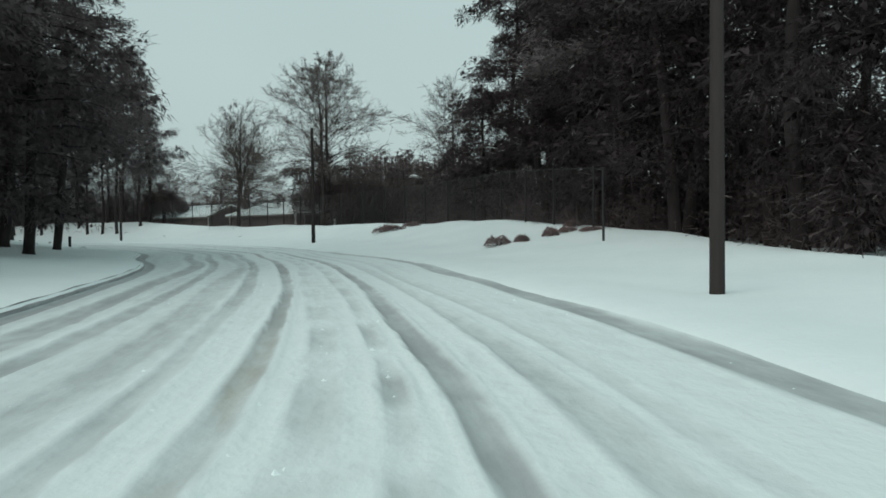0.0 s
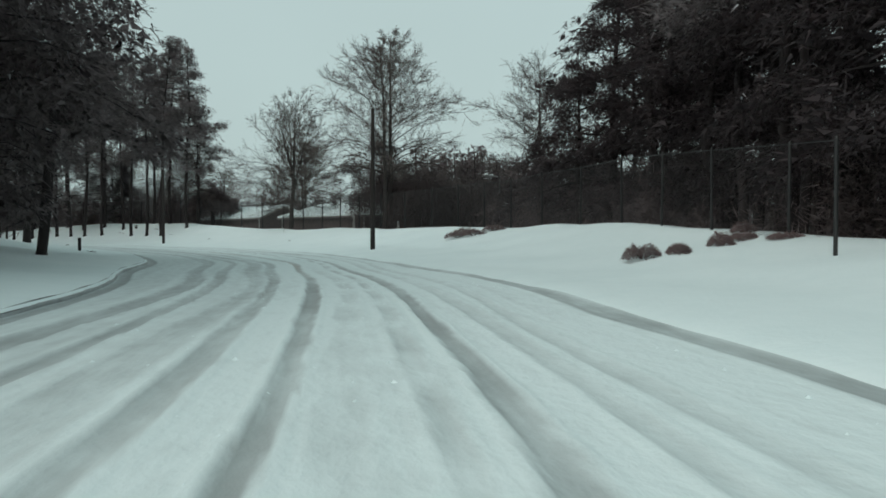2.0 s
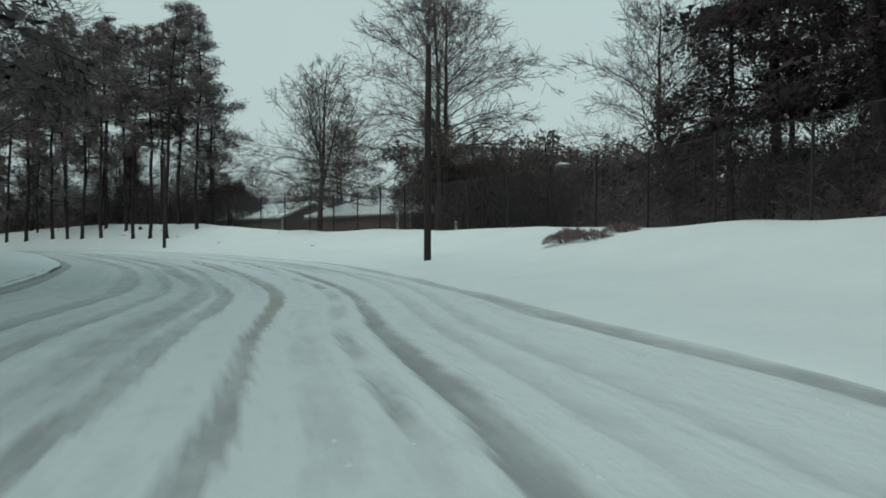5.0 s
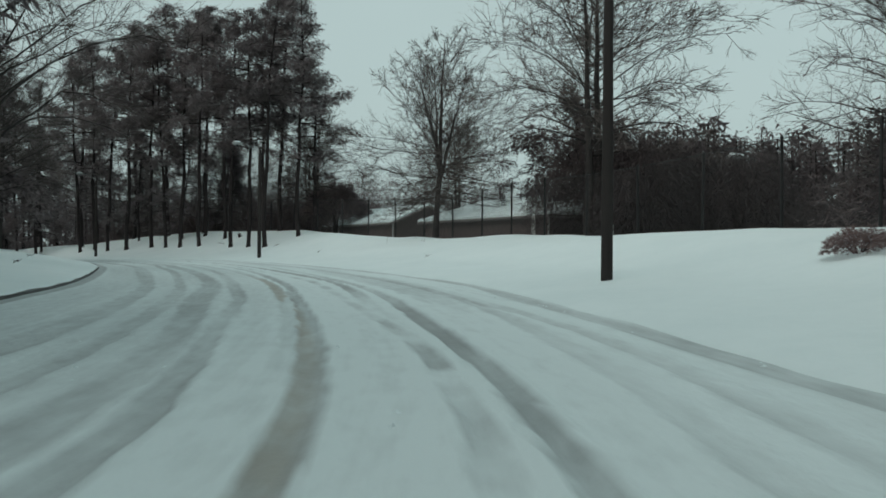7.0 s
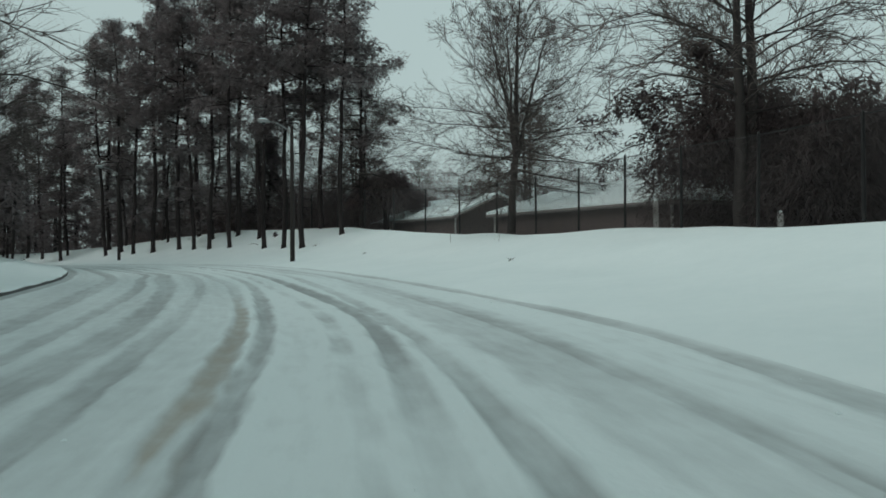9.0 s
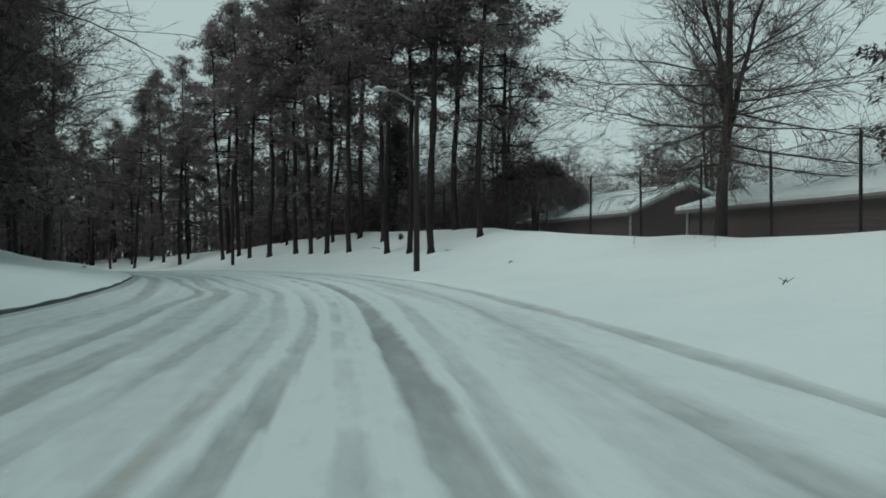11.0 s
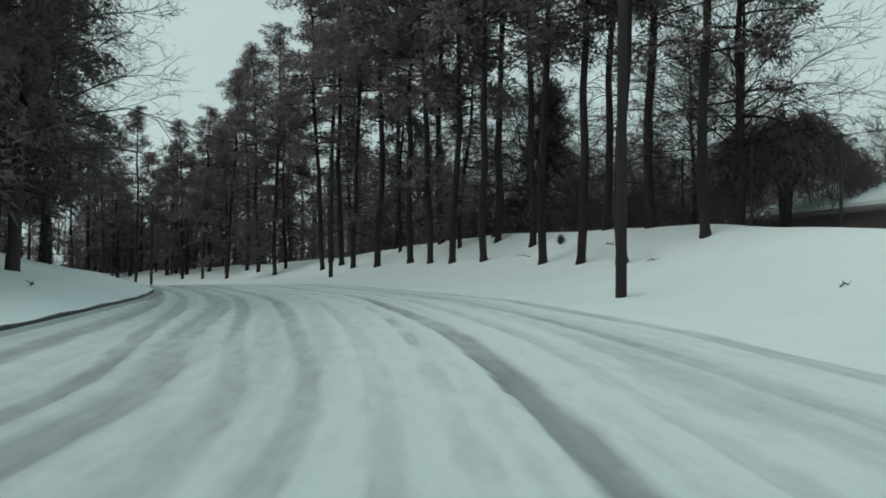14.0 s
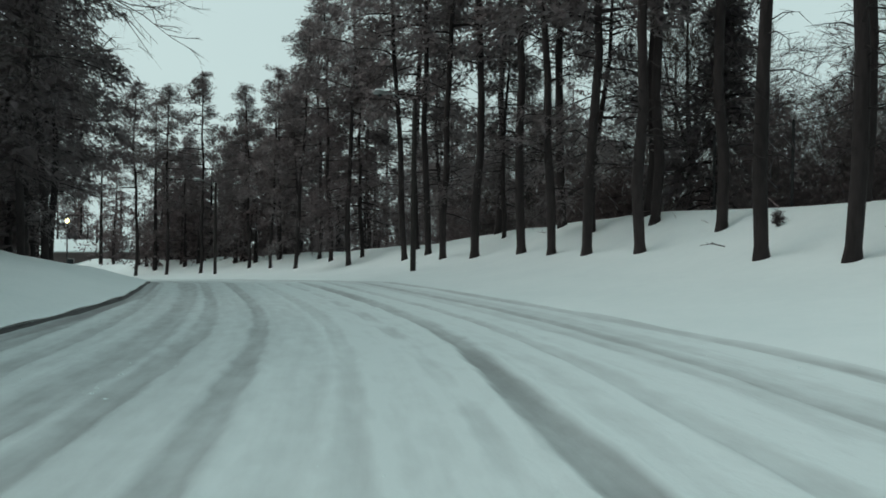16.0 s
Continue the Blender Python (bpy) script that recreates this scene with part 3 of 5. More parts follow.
def puff(g, rng, c, axis, size, fuzz, snowy, slot=0, snow_slot=1, flat=0.66, core=0.5, thin=0.02):
    """A soft plume of needles: ragged dense scraps inside, drawn out along the twig, wrapped in short sprays that lie along it and hang."""
    ax = axis.normalized()
    sd = ax.cross(Vector((0, 0, 1)))
    sd = sd.normalized() if sd.length > 1e-3 else Vector((1, 0, 0))
    up = sd.cross(ax)

    def shell(lat, lon, r):
        x, y, z = math.sin(lat), math.cos(lat) * math.cos(lon), math.cos(lat) * math.sin(lon)
        return c + (ax * x * 1.45 + sd * y + up * z * flat) * size * r

    def round_out(p):
        return ((p - c) / size + Vector((rng.gauss(0, 0.22), rng.gauss(0, 0.22), rng.gauss(0.1, 0.22)))).normalized()

    for _ in range(max(8, int(38 * core))):
        p = shell(math.asin(rng.uniform(-1, 1)), rng.uniform(0, 6.3), core * 1.15 * rng.random() ** 0.5)
        q = [Vector((rng.gauss(0, 1), rng.gauss(0, 1), rng.gauss(0, 0.7))).normalized() * size * rng.uniform(0.12, 0.24) for _ in range(3)]
        g.face([tuple(p + q[0] + ax * size * 0.12), tuple(p + q[1]), tuple(p + q[2] - ax * size * 0.12)], slot, round_out(p))
    for _ in range(fuzz):
        lat, lon = math.asin(rng.uniform(-0.95, 1)), rng.uniform(0, 6.3)
        p = shell(lat, lon, 0.25 + 0.75 * rng.random() ** 0.7)
        n = (p - c).normalized()
        d = (n * 0.45 + ax * 0.6 + Vector((rng.gauss(0, 0.35), rng.gauss(0, 0.35), rng.gauss(-0.22, 0.32)))).normalized()
        ln = size * rng.uniform(0.22, 0.46)
        w = d.cross(Vector((rng.uniform(-1, 1), rng.uniform(-1, 1), rng.uniform(-1, 1))))
        if w.length < 1e-3:
            continue
        w = w.normalized() * thin * rng.uniform(0.7, 1.4)
        snow = n.z > 0.45 and rng.random() < snowy
        g.face([tuple(p + w - d * ln * 0.3), tuple(p + d * ln * 0.7), tuple(p - w - d * ln * 0.3)], snow_slot if snow else slot, round_out(p))


def make_pine(name, seed, tall, radius, crown_from, reach, fill, fuzz, size, droop, needle, label, stubs=14, snowy=0.3, lean=1.0, dense=2.2, core=0.5, thin=0.02, low=1.7):
    """A loblolly-like pine: bent tapering trunk, bare stubs below, and a ragged crown of boughs that carry shaggy foxtails."""
    rng = random.Random(seed)
    tree = thing(name, Matrix(), label, "tree")
    spine = bend(rng, (0, 0, -0.3), (rng.uniform(-lean, lean), rng.uniform(-lean, lean), tall), 9, tall * 0.010)
    g = Geo()
    rad = [radius * (1.45 if i == 0 else 1.0) * (1 - 0.9 * (i / 9) ** 1.15) + 0.02 for i in range(10)]
    pts = [spine[0], spine[0].lerp(spine[1], 0.25)] + spine[1:]
    rad = [rad[0], radius * 1.02] + rad[1:]
    g.tube(pts, rad, 9)
    part("trunk", g, BARK, tree, smooth=True)

    def at(h):
        t = min(0.999, max(0, h / tall)) * 9
        i = int(t)
        return spine[i].lerp(spine[i + 1], t - i)

    crown = Geo()
    count = max(14, int((1 - crown_from) * tall * dense))
    for k in range(count):
        f = crown_from + (0.985 - crown_from) * ((k + rng.random()) / count) ** 0.92
        q = (f - crown_from) / (1 - crown_from)
        if q < 0.25 and rng.random() < 0.5:
            continue
        prof = (0.62 + 0.38 * math.sin(math.pi * min(1, q * 1.1 + 0.2))) * (1 - q ** 2.2 * 0.8)
        ln = reach * prof * rng.choice((0.5, 0.75, 1.0, 1.0, 1.2))
        a = k * 2.4 + rng.uniform(-0.8, 0.8)
        p = at(f * tall)
        out = Vector((math.cos(a), math.sin(a), 0))
        lat = Vector((-out.y, out.x, 0))
        rise = rng.uniform(0.0, 0.7) * (0.35 + q) - droop * 0.3
        pts = [p]
        for j in range(1, 5):
            t = j / 4
            pts.append(p + out * ln * t + Vector((0, 0, rise * ln * t - droop * ln * 0.5 * t * t)) + lat * rng.uniform(-0.12, 0.12) * ln)
        crown.tube(pts, [0.045 + 0.012 * ln, 0.042, 0.032, 0.022, 0.01], 4, slot=2, cap=False)
        knots = max(2, round((1.6 + ln * 0.85) * fill))
        for j in range(knots):
            t = min(0.999, 1 - 0.75 * (j / knots) ** 1.15 - rng.uniform(0, 0.06))
            i = min(3, int(t * 4))
            c = pts[i].lerp(pts[i + 1], t * 4 - i)
            side = rng.gauss(0, 0.16) * ln if j else rng.gauss(0, 0.05) * ln
            hub = c + lat * side + out * abs(side) * 0.4 + Vector((0, 0, rng.gauss(0.05, 0.28) - droop * abs(side) * 0.35))
            if hub.z < low:
                continue
            crown.tube([c, hub], [0.02, 0.010], 3, slot=2, cap=False)
            big = size * rng.uniform(0.7, 1.3) * (1.08 - 0.35 * q)
            axis = out * 0.8 + lat * (side * 0.5) + Vector((0, 0, rise * 0.4 - droop * 0.85 * t + rng.gauss(0, 0.25)))
            puff(crown, rng, hub, axis, big, fuzz, snowy, core=core, thin=thin)
            if rng.random() < 0.45:
                e = hub + Vector((rng.gauss(0, 0.7), rng.gauss(0, 0.7), rng.gauss(-0.05, 0.5))) * size
                puff(crown, rng, e, axis + Vector((rng.gauss(0, 0.4), rng.gauss(0, 0.4), rng.gauss(0, 0.3))), big * 0.66, fuzz, snowy, core=core, thin=thin)
    for k in range(5):
        a = k * 1.3 + rng.random()
        c = at(tall * (0.985 - 0.018 * k))
        puff(crown, rng, c + Vector((math.cos(a), math.sin(a), 0)) * 0.22 * k, Vector((math.cos(a) * 0.5, math.sin(a) * 0.5, 0.9)), size * (0.42 + 0.07 * k), fuzz, snowy, core=core, thin=thin)
    for k in range(stubs):
        h = rng.uniform(0.12, max(0.16, crown_from + 0.12)) * tall
        a = rng.uniform(0, 6.3)
        ln = rng.uniform(0.4, 2.4)
        p = at(h)
        e = p + Vector((math.cos(a) * ln, math.sin(a) * ln, rng.uniform(-0.35, 0.3) * ln))
        m = p.lerp(e, 0.5) + Vector((0, 0, 0.12 * ln))
        crown.tube([p, m, e], [0.035, 0.02, 0.008], 3, slot=2, cap=False)
        for _ in range(4):
            q0 = m.lerp(e, rng.random())
            crown.tube([q0, q0 + Vector((rng.uniform(-0.5, 0.5), rng.uniform(-0.5, 0.5), rng.uniform(-0.45, 0.1)))], [0.012, 0.005], 3, slot=2, cap=False)
    part("crown", crown, [needle, NEEDLE_SNOW, BARK], tree, "shaggy needle tufts dusted with snow", smooth=True)
    return tree


def make_bare(name, seed, tall, radius, spread, limbs, subs, twigs, flat, label, fork=False, first=0.2, sag=0.10, pin=False, stout=1.0):
    """A leafless broadleaf tree: trunk, limbs all the way up, branches and fine twigs."""
    rng = random.Random(seed)
    tree = thing(name, Matrix(), label, "tree")
    g, fine = Geo(), Geo()
    stems = []
    if fork:
        for sx in (-1, 1):
            stems.append(bend(rng, (sx * radius * 0.7, 0, -0.3), (sx * tall * 0.035, rng.uniform(-0.6, 0.6), tall * (1.0 if sx > 0 else 0.93)), 10, 0.12))
    else:
        stems.append(bend(rng, (0, 0, -0.3), (rng.uniform(-0.6, 0.6), rng.uniform(-0.6, 0.6), tall), 10, 0.10))
    if pin:
        main = stems[0]
        for k in range(3):
            a = 1.1 + k * 2.2 + rng.uniform(-0.3, 0.3)
            p = main[3 + k % 2]
            lean = tall * rng.uniform(0.13, 0.2)
            stems.append(bend(rng, p, (p.x + math.cos(a) * lean, p.y + math.sin(a) * lean, tall * rng.uniform(0.8, 0.92)), 10, 0.14))
    for n, st in enumerate(stems):
        if pin and n:
            g.tube(st, [radius * 0.5 * (1 - 0.9 * i / 10) + 0.012 for i in range(11)], 6)
            continue
        r = [radius * (1.35 if i == 0 else 1) * (1 - 0.93 * (i / 10) ** 0.9) + 0.012 for i in range(11)]
        pts = [st[0], st[0].lerp(st[1], 0.25)] + st[1:]
        g.tube(pts, [r[0], radius] + r[1:], 8)
    for k in range(limbs):
        q = (k + rng.random()) / limbs
        h = first + (0.97 - first) * q
        st = stems[k % len(stems)]
        if pin and st is not stems[0]:
            if q < 0.4:
                st = stems[0]
            else:
                h = (q - 0.4) / 0.6 * 0.95
        i = min(9, int(h * 10))
        p = st[i].lerp(st[i + 1], h * 10 - i)
        a = k * 2.39996 + rng.uniform(-0.4, 0.4)
        ln = spread * (0.25 + 0.85 * math.sin(math.pi * min(1, 0.22 + q * 0.78)) * (1 - 0.7 * q)) * rng.uniform(0.75, 1.15)
        up = (flat + (1.25 - flat) * q ** 0.65) * rng.uniform(0.75, 1.25)
        if pin:
            ln = spread * float(np.interp(q, [0, 0.12, 0.35, 0.65, 1], [0.6, 0.9, 1.0, 0.7, 0.2])) * rng.uniform(0.8, 1.12)
            up = float(np.interp(q, [0, 0.15, 0.3, 0.55, 1], [-0.42, -0.2, 0.12, 0.6, 1.7])) + rng.uniform(-0.12, 0.12)
        d = Vector((math.cos(a), math.sin(a), up)).normalized()
        limb = [p]
        for j in range(1, 6):
            d = (d + Vector((rng.uniform(-0.3, 0.3), rng.uniform(-0.3, 0.3), rng.uniform(-0.16, 0.18) + (0.05 if pin else -0.09 * (j - 2) * (1.15 - q) - sag * max(0, 0.7 - q))))).normalized()
            limb.append(limb[-1] + d * ln / 5)
        r0 = max(0.022, radius * 0.22 * (1 - 0.75 * q))
        g.tube(limb, [r0 * (1 - 0.17 * j) for j in range(6)], 5, cap=False)
        for s in range(subs):
            t = rng.uniform(0.15, 1.0) * 5
            i = min(4, int(t))
            b0 = limb[i].lerp(limb[i + 1], t - i)
            ax = (limb[i + 1] - limb[i]).normalized()
            d2 = (ax * 0.9 + Vector((rng.gauss(0, 0.6), rng.gauss(0, 0.6), rng.gauss(-0.12 if pin and q < 0.4 else 0.12, 0.45)))).normalized()
            l2 = ln * rng.uniform(0.22, 0.5) * (1 - 0.09 * t)
            b1 = b0 + d2 * l2 * 0.5 + Vector((rng.gauss(0, 0.04), rng.gauss(0, 0.04), rng.gauss(0, 0.04))) * l2
            b2 = b1 + (d2 + Vector((rng.gauss(0, 0.2), rng.gauss(0, 0.2), rng.gauss(0.05, 0.2)))).normalized() * l2 * 0.5
            fine.tube([b0, b1, b2], [0.019, 0.013, 0.007], 3, cap=False)
            for w in range(twigs):
                e0 = (b0.lerp(b1, rng.uniform(0.3, 1)) if rng.random() < 0.5 else b1.lerp(b2, rng.random()))
                d3 = (d2 * 0.8 + Vector((rng.gauss(0, 0.6), rng.gauss(0, 0.6), rng.gauss(0.1, 0.5)))).normalized()
                l3 = l2 * rng.uniform(0.3, 0.7)
                e1 = e0 + d3 * l3
                em = e0.lerp(e1, 0.5) + Vector((rng.gauss(0, 0.09), rng.gauss(0, 0.09), rng.gauss(0.03, 0.07))) * l3
                wv = d3.cross(Vector((rng.uniform(-1, 1), rng.uniform(-1, 1), rng.uniform(-1, 1)))).normalized() * 0.010 * stout
                fine.face([tuple(e0 + wv), tuple(em + wv * 0.8), tuple(em - wv * 0.8), tuple(e0 - wv)])
                fine.face([tuple(em + wv * 0.8), tuple(e1 + wv * 0.35), tuple(e1 - wv * 0.35), tuple(em - wv * 0.8)])
                for v in range(4):
                    f = 0.25 + 0.18 * v + rng.uniform(-0.06, 0.06)
                    c0 = e0.lerp(em, f * 2) if f < 0.5 else em.lerp(e1, f * 2 - 1)
                    d4 = (d3 + Vector((rng.gauss(0, 0.55), rng.gauss(0, 0.55), rng.gauss(0.02, 0.4)))).normalized()
                    fine.face([tuple(c0 + wv * 0.8), tuple(c0 + d4 * l3 * rng.uniform(0.3, 0.6)), tuple(c0 - wv * 0.8)])
    part("trunk", g, OAK_BARK, tree, smooth=True)
    part("crown", fine, TWIG, tree, "fine leafless twigs")
    return tree


PINE = "tall dark pine on the snowy bank, needles dusted with snow"
DROOP = "dense pine with drooping ice-laden boughs in the snow"
pines = [
    make_pine("pine_tree", 11, 25, 0.205, 0.37, 4.7, 0.68, 84, 1.1, 0.30, FROST_HAZE, PINE, 30, 0.10, core=0.66, thin=0.036),
    make_pine("pine_tree", 12, 27, 0.235, 0.37, 4.8, 0.68, 84, 1.12, 0.36, FROST_HAZE, PINE, 34, 0.10, core=0.66, thin=0.036),
    make_pine("pine_tree", 13, 23, 0.185, 0.36, 4.3, 0.68, 84, 1.08, 0.42, FROST_HAZE, PINE, 30, 0.10, core=0.66, thin=0.036),
    make_pine("pine_tree", 14, 21, 0.165, 0.44, 3.2, 0.52, 84, 0.98, 0.40, FROST_HAZE, "slender dark pine with a small snowy crown", 28, 0.10, core=0.62, thin=0.036),
    make_pine("pine_tree", 15, 25, 0.29, 0.13, 6.0, 0.68, 96, 1.08, 0.55, NEEDLE, "broad dark pine with heavy drooping boughs behind the fence", 14, 0.03, core=0.62, thin=0.032),
]
droopers = [
    make_pine("pine_tree", 21, 20, 0.20, 0.12, 4.9, 0.66, 80, 1.08, 0.66, NEEDLE_BROWN, DROOP, 10, 0.04, dense=2.7, core=0.66, thin=0.03, low=1.1),
    make_pine("pine_tree", 22, 18, 0.18, 0.12, 4.4, 0.66, 80, 1.05, 0.70, FROST_HAZE, DROOP, 10, 0.04, dense=2.7, core=0.66, thin=0.03, low=1.1),
    make_pine("pine_tree", 23, 23, 0.25, 0.12, 5.1, 0.66, 80, 1.1, 0.60, NEEDLE_BROWN, DROOP, 12, 0.05, dense=2.7, core=0.66, thin=0.03, low=1.1),
    make_pine("pine_tree", 25, 20, 0.20, 0.20, 4.8, 0.66, 80, 1.06, 0.5, NEEDLE_BROWN, DROOP, 14, 0.04, dense=2.7, core=0.66, thin=0.03, low=4.2),
]
broad = make_pine("pine_tree", 24, 19, 0.24, 0.13, 6.6, 0.8, 110, 1.08, 0.62, NEEDLE_BROWN, "broad pine with long drooping ice-laden boughs on the verge", 8, 0.03, dense=2.7, core=0.6, thin=0.025)
# the same kind of pine, standing deeper in the wood
DEEP = "pine in the depth of the snowy wood"
thins = [
    make_pine("pine_tree", 31, 19, 0.18, 0.12, 4.6, 0.62, 24, 1.15, 0.55, NEEDLE_BROWN, DEEP, 8, 0.05, dense=1.8, core=0.66, thin=0.09),
    make_pine("pine_tree", 32, 23, 0.22, 0.13, 4.9, 0.62, 24, 1.18, 0.50, NEEDLE_BROWN, DEEP, 8, 0.05, dense=1.8, core=0.66, thin=0.09),
    make_pine("pine_tree", 33, 21, 0.24, 0.12, 4.8, 0.62, 24, 1.15, 0.60, NEEDLE_BROWN, DEEP, 8, 0.05, dense=1.8, core=0.66, thin=0.09),
]
oak_round = make_bare("oak_tree", 41, 20, 0.29, 8.6, 72, 14, 7, 0.30, "tall leafless oak with two stems behind the fence", True, 0.3, 0.16, stout=1.5)
oak_flat = make_bare("pin_oak_tree", 42, 17.5, 0.33, 9.6, 66, 12, 8, 0.10, "leafless pin oak with drooping lower branches behind the fence", False, 0.22, 0.05, True, 1.25)
oak_wide = make_bare("oak_tree", 43, 17, 0.30, 9.5, 46, 14, 6, 0.45, "large leafless oak reaching over the snowy verge", False, 0.25)
oak_verge = make_bare("oak_tree", 44, 17, 0.32, 12.0, 44, 14, 6, 0.42, "large leafless oak reaching over the snowy verge", False, 0.25, 0.14)
_used = set()


def plant(tree, s, u, turn, scale=1.0, sink=0.05):
    p = on_ground(s, u, sink)
    m = Matrix.Translation(p) @ Matrix.Rotation(turn, 4, "Z")
    if tree.name not in _used:
        _used.add(tree.name)
        tree.scale = (scale,) * 3
        tree.matrix_world = m @ Matrix.Scale(scale, 4)
        return tree
    keep = tree.scale.copy()
    tree.scale = (scale,) * 3
    c = copy_thing(tree, m)
    tree.scale = keep
    return c


rng = random.Random(5)
# pines on the outer bank, placed and sized to fit the camera's view: length along the kerb, distance from it, kind,
# size
BANK = [(152.6, 8.6, 0, 0.86), (153.9, 6.1, 1, 0.85), (157.3, 9.8, 1, 0.86), (157.1, 6.3, 0, 0.86), (159.9, 6.2, 0, 0.88), (160.3, 9.7, 0, 0.86), (164.1, 8.1, 3, 1.05), (166.0, 6.4, 3, 1.1), (168.5, 8.5, 3, 1.1), (169.2, 6.1, 2, 1.0), (170.2, 9.3, 3, 1.15), (171.9, 6.0, 3, 1.05), (175.0, 6.1, 0, 0.95), (177.0, 9.2, 2, 1.1), (180.3, 6.1, 1, 0.92), (183.5, 5.7, 3, 1.1), (184.6, 9.6, 0, 1.0), (187.9, 6.7, 2, 1.05), (189.6, 5.9, 3, 1.1), (193.5, 8.4, 1, 0.95), (198.5, 5.5, 0, 0.88), (203.8, 6.2, 2, 0.92), (208.4, 5.0, 3, 0.98), (209.5, 7.6, 0, 0.86), (215.0, 5.4, 2, 0.78), (219.5, 5.2, 1, 0.64), (228.6, 3.9, 3, 1.0), (235.6, 3.0, 2, 0.9), (243.0, 2.4, 0, 0.9)]
for s, u, k, c in BANK:
    tagged(plant(pines[k], s, u, rng.uniform(0, 6.3), c), group="pines on the bank")
for s, u, k, c in ((172.5, 8.2, 1, 0.74), (182.0, 8.6, 1, 0.68), (192.0, 9.5, 1, 0.75), (200.5, 7.4, 0, 0.78), (206.0, 10.5, 1, 0.9), (212.5, 6.8, 1, 0.8), (217.0, 9.0, 0, 0.75), (223.5, 7.0, 1, 0.75)):
    tagged(plant(droopers[k], s, u, rng.uniform(0, 6.3), c), group="pines on the bank")
# the inner verge's front trees
for s, u, c in ((80.1, -14.6, 0.95), (92.0, -15.1, 0.92), (99.5, -18.5, 0.9)):
    tagged(plant(broad, s, u, rng.uniform(0, 6.3), c), group="pines on the inner verge")
for s, u, k, c in ((157.5, -17.6, 2, 1.0), (150.5, -17.0, 0, 1.0), (163.5, -18.5, 1, 1.0), (172, -16.2, 2, 1.0), (177.5, -14.0, 1, 0.82), (190, -13.8, 3, 0.9), (197, -15.2, 3, 1.0), (204, -13.6, 3, 0.95), (211, -14.6, 3, 0.9), (219, -13.2, 3, 0.95), (227, -14.2, 3, 0.9), (235, -13.4, 1, 0.95), (244, -14.0, 0, 0.9)):
    tagged(plant(droopers[k], s, u, rng.uniform(0, 6.3), c), group="pines on the inner verge")
tagged(plant(pines[2], 183.3, -13.7, 1.2, 0.9), group="pines on the inner verge")
taken = [(80.1, -14.6), (92, -15.1), (99.5, -18.5), (156.8, -14.2), (150.5, -17)] + [(161 + 7 * k, -14.8) for k in range(13)]


def view_gap(x, y):
    """Strip left out of the scattered planting, so the camera sees the far house and lamp."""
    a, d = np.array([-60.0, 94.5]), np.array([-103.0, 38.0]) / math.hypot(103, 38)
    q = np.array([x, y]) - a
    return 0 < q @ d < 104 and abs(q[0] * d[1] - q[1] * d[0]) < 2.4


def scatter(n, s0, s1, u0, u1, gap, kinds, group, c0=0.85, c1=1.15, keep_off=()):
    made = 0
    for _ in range(n * 12):
        s, u = rng.uniform(s0, s1), rng.uniform(u0, u1)
        if any((s - a) ** 2 + (u - b) ** 2 < gap * gap for a, b in taken):
            continue
        if any(a0 < s < a1 and b0 < u < b1 for a0, a1, b0, b1 in keep_off):
            continue
        if view_gap(*place(s, u)):
            continue
        taken.append((s, u))
        tagged(plant(rng.choice(kinds), s, u, rng.uniform(0, 6.3), rng.uniform(c0, c1)), group=group)
        made += 1
        if made == n:
            return


scatter(6, 60, 104, -22, -17, 3.6, [broad], "wood on the inner side")
scatter(20, 54, 104, -30, -20.5, 2.8, thins, "wood on the inner side")
scatter(16, 186, 240, -28, -15.5, 3.0, thins, "wood on the inner side")
scatter(12, 100, 150, -38, -26, 3.6, thins, "wood on the inner side")
scatter(20, 150, 215, -30, -15.5, 3.6, thins + pines[:3], "wood on the inner side")
scatter(6, 97, 124, -27, -18.5, 3.6, thins, "wood on the inner side")
scatter(14, 60, 150, -48, -32, 4.5, thins, "wood on the inner side")
scatter(26, 215, 300, -32, -12, 4.2, thins, "wood at the bend")
scatter(9, 222, 266, 6.5, 13, 3.6, droopers[:3], "wood at the bend", 0.6, 0.85)
scatter(16, 214, 290, 10, 34, 4.2, thins + [pines[2]], "wood at the bend", 0.62, 0.9)
scatter(12, 200, 290, -30, -13, 3.4, thins, "wood at the bend")


def plant_xy(tree, x, y, turn, scale=1.0):
    s, u = along(x, y)
    return plant(tree, s, u, turn, scale)


# pines beyond the fence, where the walk begins
for x, y, k in ((5.6, 70.6, 4), (15.4, 24.5, 4), (18.5, 28, 1), (9.0, 66, 4), (12, 61, 2), (8.5, 77, 2), (14.5, 70, 1), (9.6, 57, 4), (13.5, 52, 1), (11.0, 47.5, 4), (15.5, 44, 1), (12.0, 39.5, 4), (14.2, 34.5, 1), (13.2, 29.5, 4), (16.5, 31, 0), (11.5, 55, 4), (10.0, 52, 1), (13, 66, 4), (12.5, 73.5, 4), (9.5, 43.0, 0), (8.2, 61, 4), (13.5, 57, 4), (10.5, 36, 4)):
    tagged(plant_xy(pines[k], x, y, rng.uniform(0, 6.3), rng.uniform(0.9, 1.08)), group="pines behind the fence")
    taken.append(along(x, y))
for x, y in ((18.5, 38), (17.5, 58), (17, 64), (20, 50), (21, 64), (15, 48), (16.5, 54), (17, 42), (22, 44), (23, 57), (19, 33)):
    tagged(plant_xy(thins[int(x) % 3], x, y, x * y, 1.05), group="pines behind the fence")
